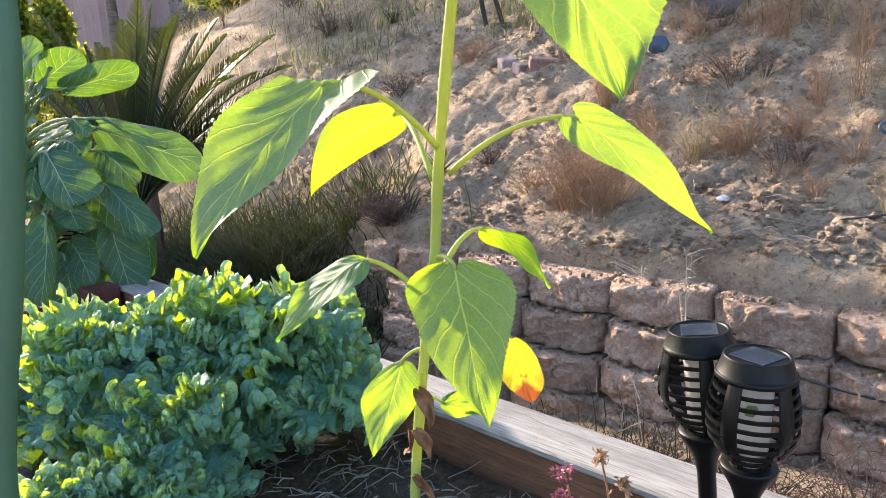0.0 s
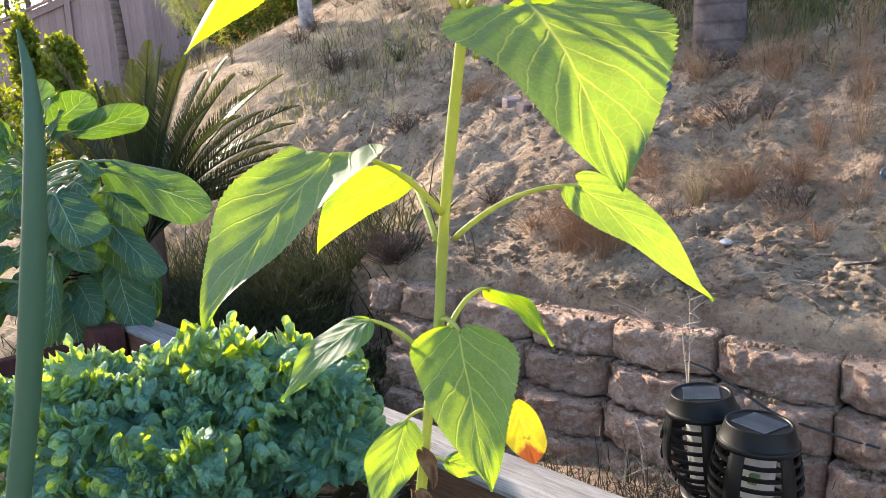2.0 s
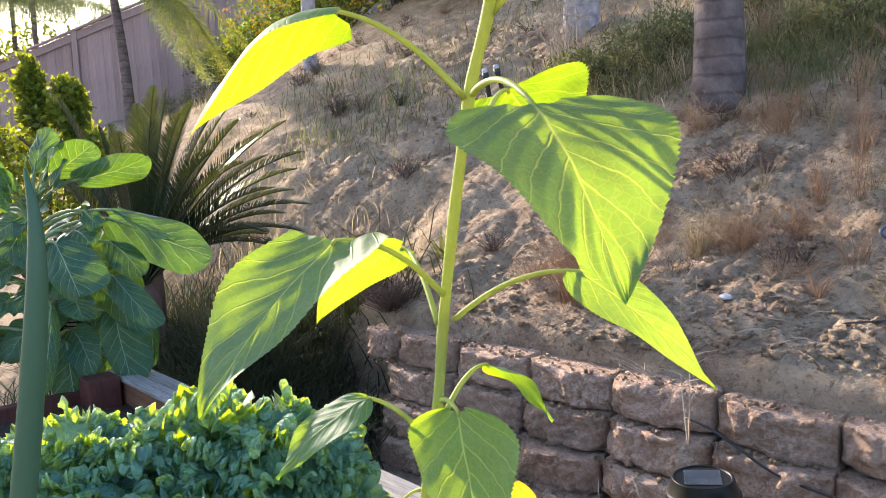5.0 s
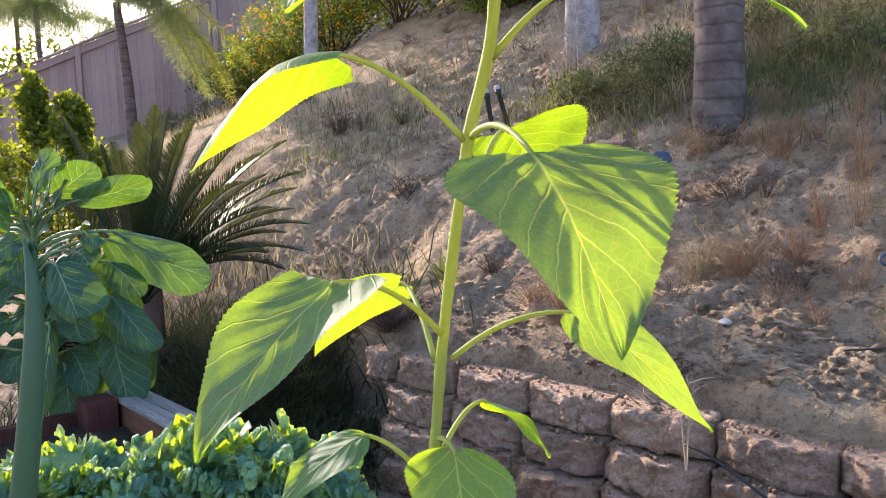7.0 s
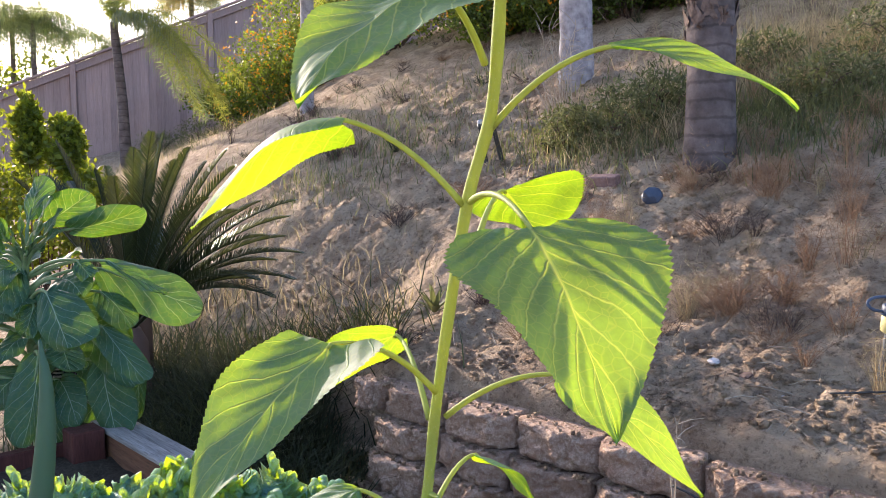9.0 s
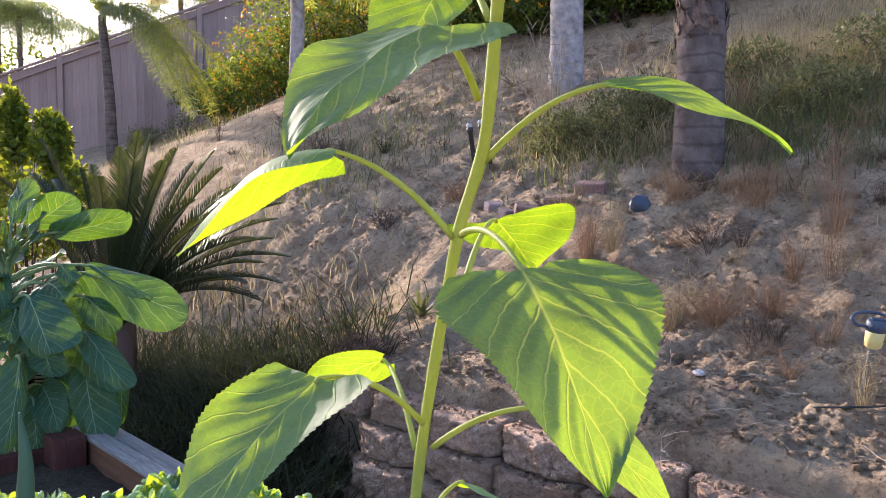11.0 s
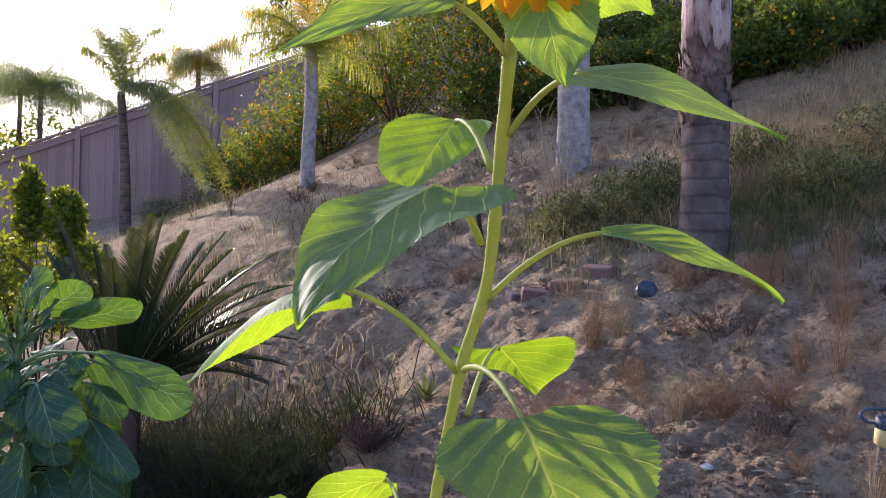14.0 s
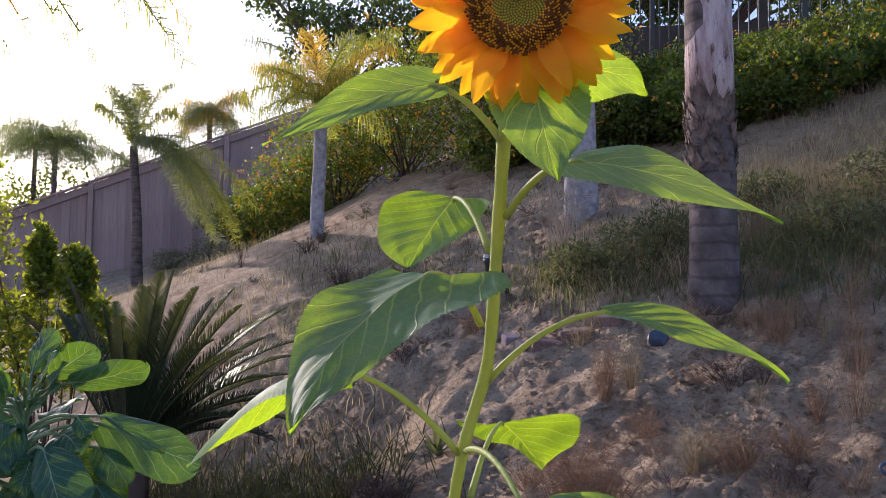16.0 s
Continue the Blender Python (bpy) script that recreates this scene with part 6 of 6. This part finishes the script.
blades("green_grass", "grey-green grass and weeds on the slope", "grass", [(2.0, 5.5, 0.3, 800), (2.6, 6.0, 0.35, 800), (0.7, 5.7, 0.3, 700), (1.0, 6.3, 0.5, 500), (-0.6, 8.0, 0.6, 300), (0.2, 6.1, 0.25, 350), (1.6, 4.95, 0.2, 250), (-5.0, 11.5, 0.8, 500), (3.2, 5.8, 0.4, 500), (-1.5, 7.0, 0.4, 260), (-1.1, 6.3, 0.3, 160), (-2.2, 7.9, 0.5, 300), (-0.7, 7.0, 0.35, 160), (-1.9, 6.4, 0.3, 160), (1.83, 5.37, 0.25, 800), (1.51, 5.34, 0.15, 500), (2.02, 5.15, 0.25, 700)], 0.2, 0.007, GRASS_GREEN, 3, 0.8)
blades("wall_foot_weeds", "thin green weeds at the foot of the wall", "weeds", [(0.05, 2.6, 0.12, 90), (0.35, 2.45, 0.12, 110), (-0.25, 2.9, 0.1, 80), (0.6, 2.35, 0.1, 60)], 0.2, 0.004, WEED_DARK, 4, 0.6)


def twiggy(name, label, x, y, n, height, spread, mat, seed, thick=0.0022, side=4, z=None, group="", split=False):
    """A dry branching weed; split: each stem a part of its own."""
    rng = random.Random(seed)
    h = Heap()
    plant = thing(name, label, "dry weed", group) if split else None
    z0 = (land(x, y, False) if z is None else z) - 0.03
    for k in range(n):
        a = rng.uniform(0, 6.28)
        b = Vector((x + rng.gauss(0, 0.12 * spread), y + rng.gauss(0, 0.12 * spread), z0))
        hh = height * rng.uniform(0.5, 1.2)
        tip = b + Vector((math.cos(a) * spread * rng.uniform(0.2, 1), math.sin(a) * spread * rng.uniform(0.2, 1), hh))
        line = bezier(b, b.lerp(tip, 0.5) + Vector((rng.gauss(0, 0.1) * spread, rng.gauss(0, 0.1) * spread, 0.15 * hh)), tip, 6)
        h.tube(line, [thick * (1 - 0.14 * i) for i in range(6)], 3, 0, False)
        for _ in range(side):
            p = line[rng.randrange(2, 6)]
            q = p + Vector((rng.gauss(0, 1), rng.gauss(0, 1), rng.gauss(0.5, 0.6))) * 0.16 * hh
            h.tube([p, p.lerp(q, 0.5) + Vector((0, 0, 0.02 * hh)), q], [thick * 0.6, thick * 0.5, thick * 0.3], 3, 0, False)
        if split:
            part("stem", h.data("stem", mat, False), plant)
            h = Heap()
    return plant if split else tagged(part(name, h.data(name, mat, False)), label, "dry weed", group)


twiggy("tumbleweed", "rust-brown dry tumbleweed above the wall", 0.36, 3.42, 130, 0.34, 0.3, BROWN_TWIG, 1, 0.0014, 9)
twiggy("tumbleweed", "rust-brown dry tumbleweed above the wall", 0.22, 3.5, 90, 0.33, 0.24, BROWN_TWIG, 2, 0.0014, 9)
twiggy("dead_brush", "heap of dark dead brush on the wall end", -0.70, 3.92, 190, 0.15, 0.26, DARK_TWIG, 3, 0.0024, 7)
twiggy("twig_shrub", "bare pale twiggy shrub beside a palm", 0.2, 6.58, 26, 0.6, 0.4, PALE_TWIG, 4, 0.005, 6)
for k, (x, y, n, hh, sp, m) in enumerate(((0.78, 3.65, 60, 0.2, 0.13, GRASS_DRY), (0.98, 3.6, 70, 0.17, 0.18, BROWN_TWIG), (1.2, 3.62, 70, 0.16, 0.17, BROWN_TWIG), (1.48, 3.75, 20, 0.34, 0.12, BROWN_TWIG), (1.6, 4.1, 22, 0.4, 0.14, BROWN_TWIG),
                                          (0.42, 4.3, 60, 0.34, 0.1, BROWN_TWIG), (0.56, 4.35, 40, 0.3, 0.09, GRASS_DRY), (0.6, 3.95, 60, 0.16, 0.15, BROWN_TWIG), (1.05, 4.2, 70, 0.17, 0.2, DARK_TWIG), (1.35, 4.5, 70, 0.2, 0.2, BROWN_TWIG),
                                          (0.95, 4.7, 50, 0.2, 0.15, BROWN_TWIG), (1.75, 4.6, 24, 0.35, 0.16, BROWN_TWIG), (-0.2, 4.2, 50, 0.1, 0.15, DARK_TWIG), (-0.9, 5.4, 60, 0.14, 0.2, DARK_TWIG), (-0.4, 5.5, 50, 0.14, 0.2, BROWN_TWIG),
                                          (0.3, 4.85, 40, 0.22, 0.1, GRASS_DRY), (-1.85, 7.05, 60, 0.2, 0.18, DARK_TWIG), (-3.55, 8.72, 14, 0.3, 0.1, DARK_TWIG), (-2.6, 8.3, 40, 0.2, 0.25, DARK_TWIG), (0.05, 3.75, 60, 0.13, 0.15, BROWN_TWIG))):
    twiggy("dry_weed", "dry brown weed clump on the slope", x, y, n, hh, sp, m, 20 + k, 0.0017 if y < 5 else 0.003, 5, None, "dry weeds on the slope")
_wr = random.Random(77)
for k in range(120):
    u, s = _wr.uniform(0.5, 3.0), _wr.uniform(0.4, 3.6)
    p = WALL_P + WALL_T * u + WALL_N * s
    tall = _wr.uniform(0.06, 0.2)
    twiggy("dry_weed", "low dry weed tuft on the slope", p.x, p.y, _wr.randrange(18, 40), tall, _wr.uniform(0.08, 0.18), _wr.choice((BROWN_TWIG, BROWN_TWIG, DARK_TWIG, GRASS_DRY)), 200 + k, 0.0016, 5, None, "dry weeds on the slope")
for k in range(70):
    u, s = _wr.uniform(-5.5, 0.6), _wr.uniform(2.4, 6.5)
    p = WALL_P + WALL_T * u + WALL_N * s
    twiggy("dry_weed", "sparse dry weed tuft on the upper slope", p.x, p.y, _wr.randrange(14, 34), _wr.uniform(0.06, 0.18), _wr.uniform(0.1, 0.28), _wr.choice((BROWN_TWIG, DARK_TWIG, DARK_TWIG, GRASS_DRY, WEED_DARK)), 400 + k, 0.003, 4, None, "dry weeds on the slope")
twiggy("dry_stalk", "tall bleached weed stalk rising at the wall", 0.612, 2.68, 3, 0.34, 0.05, PALE_TWIG, 61, 0.003, 6, 0.56, "", True)
twiggy("dry_stalk", "bleached bare stalks at the foot of the wall", 0.42, 2.45, 9, 0.36, 0.2, PALE_TWIG, 62, 0.0025, 3, 0.12, "", True)
twiggy("dry_stalk", "bleached roots trailing over the wall top", 0.52, 3.0, 10, 0.12, 0.22, PALE_TWIG, 63, 0.003, 3, 0.68, "", True)


for k, (x, y, n, hh, sp) in enumerate(((0.75, 2.15, 70, 0.16, 0.2), (0.95, 2.0, 80, 0.2, 0.2), (0.45, 2.4, 60, 0.14, 0.2), (1.15, 1.9, 60, 0.16, 0.2), (0.15, 2.6, 60, 0.12, 0.18), (0.6, 2.05, 60, 0.1, 0.22), (-0.1, 2.75, 50, 0.12, 0.18))):
    twiggy("dead_brush", "tangle of dark dead stalks at the foot of the wall", x, y, n, hh, sp, DARK_TWIG, 300 + k, 0.0022, 6, None, "dead stalks below the wall")


def build_agave():
    ob = thing("small_agave", "small grey-green agave rosette on the slope", "agave")
    x, y = -0.46, 4.19
    z = land(x, y, False)
    rng = random.Random(5)
    for k in range(16):
        a = k * 2.4
        el = 0.2 + 1.1 * k / 16
        d = Vector((math.cos(a) * math.cos(el), math.sin(a) * math.cos(el), math.sin(el)))
        v, f, uv = leaf_along((x, y, z), Vector((x, y, z)) + d * 0.17, (-math.cos(a) * math.sin(el), -math.sin(a) * math.sin(el), math.cos(el)), 0.035, (0, 0, 0.02), lobe=0.0, fold=0.25, teeth=0.0, wave=0, quilt=0, nv=8, nw=5, full=0.8)
        part("leaf", mesh("leaf", v, f, GRASS_GREEN, uv), ob)


build_agave()


# ---- loose things on the slope ----
def build_pavers():
    for k, (x, y, turn, mat) in enumerate(((-0.14, 5.16, 25, PALE_STONE), (-0.04, 5.02, 35, PALE_STONE), (0.10, 4.96, 10, PAVER), (0.29, 4.99, -12, PAVER), (0.48, 5.07, -25, PAVER))):
        h = Heap()
        s = 0.2 if k > 1 else 0.11
        h.box((s, 0.1, 0.12 if k > 1 else 0.09), None, 0, 0.008)
        ob = part("paver", h.data("paver", mat, False), None, "", pose(x, y, land(x, y, False) + 0.035, 14, 5 * (k % 3) - 4, turn))
        tagged(ob, "red-brown concrete paver half buried in the slope" if k > 1 else "pale broken paver on the slope", "paver", "row of pavers")


def build_stake_light():
    x, y = 1.395, 3.06
    z = land(x, y, False)
    ob = thing("path_light", "small solar path light with blue cap on a grey stake", "solar light", at=pose(x, y, z, 4, 6, 0))
    h = Heap()
    h.lathe([(0.013, -0.05), (0.013, 0.13), (0.016, 0.135), (0.001, 0.137)], 14)
    part("stake", h.data("stake", GREY_PLASTIC), ob, "grey tube stake")
    h = Heap()
    h.lathe([(0.016, 0.13), (0.03, 0.14), (0.033, 0.19), (0.03, 0.195), (0.001, 0.196)], 20)
    part("body", h.data("body", CREAM_PLASTIC), ob, "yellowed cream body")
    h = Heap()
    h.lathe([(0.03, 0.194), (0.038, 0.2), (0.036, 0.235), (0.028, 0.24), (0.001, 0.24)], 20)
    h.box((0.04, 0.04, 0.006), pose(0, 0, 0.243), 0, 0.001)
    part("cap", h.data("cap", BLUE_PLASTIC), ob, "dusty blue cap")
    h = Heap()
    h.tube(spline([(-0.03, 0, 0.21), (-0.07, -0.01, 0.215), (-0.09, 0.0, 0.235), (-0.06, 0.02, 0.255), (0.0, 0.02, 0.262), (0.05, 0, 0.25)], 6), 0.006, 8)
    part("clip", h.data("clip", BLUE_PLASTIC), ob, "bent blue clip")


def build_risers():
    for dx, lean in ((0.0, -8), (0.12, -14)):
        x, y = -0.34 + dx, 6.0
        z = land(x, y, False)
        ob = thing("sprinkler_riser", "dark plastic sprinkler riser with a pale cap", "sprinkler", "sprinkler risers", at=pose(x, y, z - 0.05, 6, lean, 0))
        h = Heap()
        h.lathe([(0.018, 0), (0.018, 0.30), (0.024, 0.305), (0.024, 0.34), (0.001, 0.342)], 12)
        part("pipe", h.data("pipe", IRON), ob)
        h = Heap()
        h.lathe([(0.02, 0.341), (0.022, 0.36), (0.012, 0.372), (0.001, 0.373)], 12)
        part("nozzle", h.data("nozzle", WHITE_LITTER), ob, "pale nozzle")


def rock_shape(seed, mat, name):
    bm = bmesh.new()
    bmesh.ops.create_icosphere(bm, subdivisions=2, radius=1)
    for v in bm.verts:
        v.co *= 1 + 0.35 * noise.noise(v.co * 1.3 + Vector((seed, 0, 0))) + 0.12 * noise.noise(v.co * 4 + Vector((0, seed, 0)))
    me = bpy.data.meshes.new(name)
    bm.to_mesh(me)
    bm.free()
    me.materials.append(mat)
    return me


def build_rocks():
    for k, (x, y, s, mat, label, flat) in enumerate(((0.75, 4.72, 0.055, BLUE_PLASTIC, "dark blue-grey rounded stone", 1.0), (1.04, 3.02, 0.012, WHITE_LITTER, "small pale pebble on soil", 0.7), (0.83, 3.25, 0.026, WHITE_LITTER, "crumpled pale scrap on the soil", 0.5),
                                                    (1.1, 3.2, 0.02, SOIL, "brown clod on the slope", 0.6), (1.16, 3.12, 0.024, SOIL, "brown clod on the slope", 0.5), (0.93, 3.12, 0.03, DARK_TWIG, "dark clod on the slope", 0.5),
                                                    (0.43, 3.08, 0.013, DARK_TWIG, "dark clod on the wall top", 0.8))):
        ob = part("stone", rock_shape(k * 3.7, mat, "stone"), None, "", pose(x, y, land(x, y) + s * flat * 0.5, 0, 0, k * 50) @ Matrix.Diagonal((s * 1.2, s, s * flat, 1)))
        tagged(ob, label, "stone")
    # loose clods and pebbles
    rng = np.random.default_rng(6)
    bm = bmesh.new()
    bmesh.ops.create_cube(bm, size=1.3)
    bmesh.ops.triangulate(bm, faces=bm.faces)
    base = np.array([v.co[:] for v in bm.verts])
    tri = np.array([[v.index for v in f.verts] for f in bm.faces])
    bm.free()
    vs, ts, count = [], [], 0
    r2 = random.Random(9)
    for k in range(26000):
        u = r2.uniform(-2.6, 2.6)
        s = 0.12 + 4.6 * r2.random() ** 1.5
        if noise.noise(Vector((u * 1.4, s * 1.4, 4))) < -0.12 and r2.random() < 0.8:
            continue
        p = WALL_P + WALL_T * u + WALL_N * s
        size = 0.0028 + 0.016 * r2.random() ** 4 + (0.016 if r2.random() < 0.03 else 0)
        shape = base * (1 + 0.25 * rng.normal(size=(len(base), 1))) * np.array([r2.uniform(0.7, 1.4), r2.uniform(0.7, 1.4), r2.uniform(0.4, 0.8)]) * size
        vs.append(shape + np.array([p.x, p.y, land(p.x, p.y) + size * 0.2]))
        ts.append(tri + count)
        count += len(base)
    for k in range(2600):
        u, course = r2.uniform(-0.3, 2.9), r2.randrange(0, 4)
        edge = wall_line(u) - SETBACK * course
        p = WALL_P + WALL_T * u + WALL_N * (edge + r2.uniform(0.0, 0.06 if course else 0.12))
        size = 0.0025 + 0.009 * r2.random() ** 4
        shape = base * (1 + 0.25 * rng.normal(size=(len(base), 1))) * size
        vs.append(shape + np.array([p.x, p.y, 0.686 - 0.01 * u - COURSE * course + size * 0.3]))
        ts.append(tri + count)
        count += len(base)
    tagged(part("loose_clods", mesh_np("loose_clods", np.concatenate(vs), np.concatenate(ts), SOIL)), "loose clods and pebbles scattered over the slope", "pebbles", kind="stuff")
    # fallen twigs
    h = Heap()
    for k in range(260):
        u, s = r2.uniform(-2.2, 2.4), 0.1 + 3.5 * r2.random() ** 1.6
        p = WALL_P + WALL_T * u + WALL_N * s
        a, ln = r2.uniform(0, 6.28), r2.uniform(0.03, 0.16)
        q = p + Vector((math.cos(a), math.sin(a))) * ln
        m = (p + q) / 2
        h.tube([(p.x, p.y, land(p.x, p.y) + 0.004), (m.x, m.y, land(m.x, m.y) + 0.012), (q.x, q.y, land(q.x, q.y) + 0.004)], [0.0022, 0.002, 0.001], 4, 0, False)
    tagged(part("fallen_twigs", h.data("fallen_twigs", PALE_TWIG, False)), "small dry twigs lying on the soil", "twigs", kind="stuff")
    h = Heap()
    for k in range(800):
        d, e = r2.uniform(0.9, 2.4), r2.uniform(0.1, 0.6)
        p = BED_A + BED_D * d + BED_IN * e
        a, ln = r2.uniform(0, 6.28), r2.uniform(0.015, 0.07)
        q = p + Vector((math.cos(a), math.sin(a))) * ln
        m = (p + q) / 2 + Vector((r2.uniform(-1, 1), r2.uniform(-1, 1))) * ln * 0.12
        h.tube([(p.x, p.y, BED_SOIL_Z + r2.uniform(0.008, 0.025)), (m.x, m.y, BED_SOIL_Z + r2.uniform(0.01, 0.03)), (q.x, q.y, BED_SOIL_Z + r2.uniform(0.008, 0.03))], r2.uniform(0.0006, 0.0015), 4, 0, False)
    tagged(part("straw_mulch", h.data("straw_mulch", GREY_STRAW, False)), "grey straw and stalks lying on the bed soil", "mulch", kind="stuff")


def build_wire():
    h = Heap()
    pts = []
    for u in (1.42, 1.5, 1.6, 1.75, 2.0, 2.3, 2.6):
        p = WALL_P + WALL_T * u + WALL_N * (wall_line(u) - 0.075)
        pts.append((p.x, p.y, 0.60 - 0.13 * smooth(1.4, 1.8, u) + 0.02 * math.sin(u * 5)))
    h.tube(spline(pts, 6), 0.0045, 6)
    tagged(part("drip_line", h.data("drip_line", IRON)), "thin black drip irrigation tube along the wall", "irrigation tube")
    h = Heap()
    p = [(1.18, 2.95), (1.3, 2.92), (1.42, 2.9), (1.55, 2.95), (1.7, 3.02)]
    h.tube(spline([(x, y, land(x, y, False) + 0.01) for x, y in p], 6), 0.004, 6)
    tagged(part("hose", h.data("hose", IRON)), "thin dark tube lying on the soil", "irrigation tube")


build_pavers()
build_stake_light()
build_risers()
build_rocks()
build_wire()
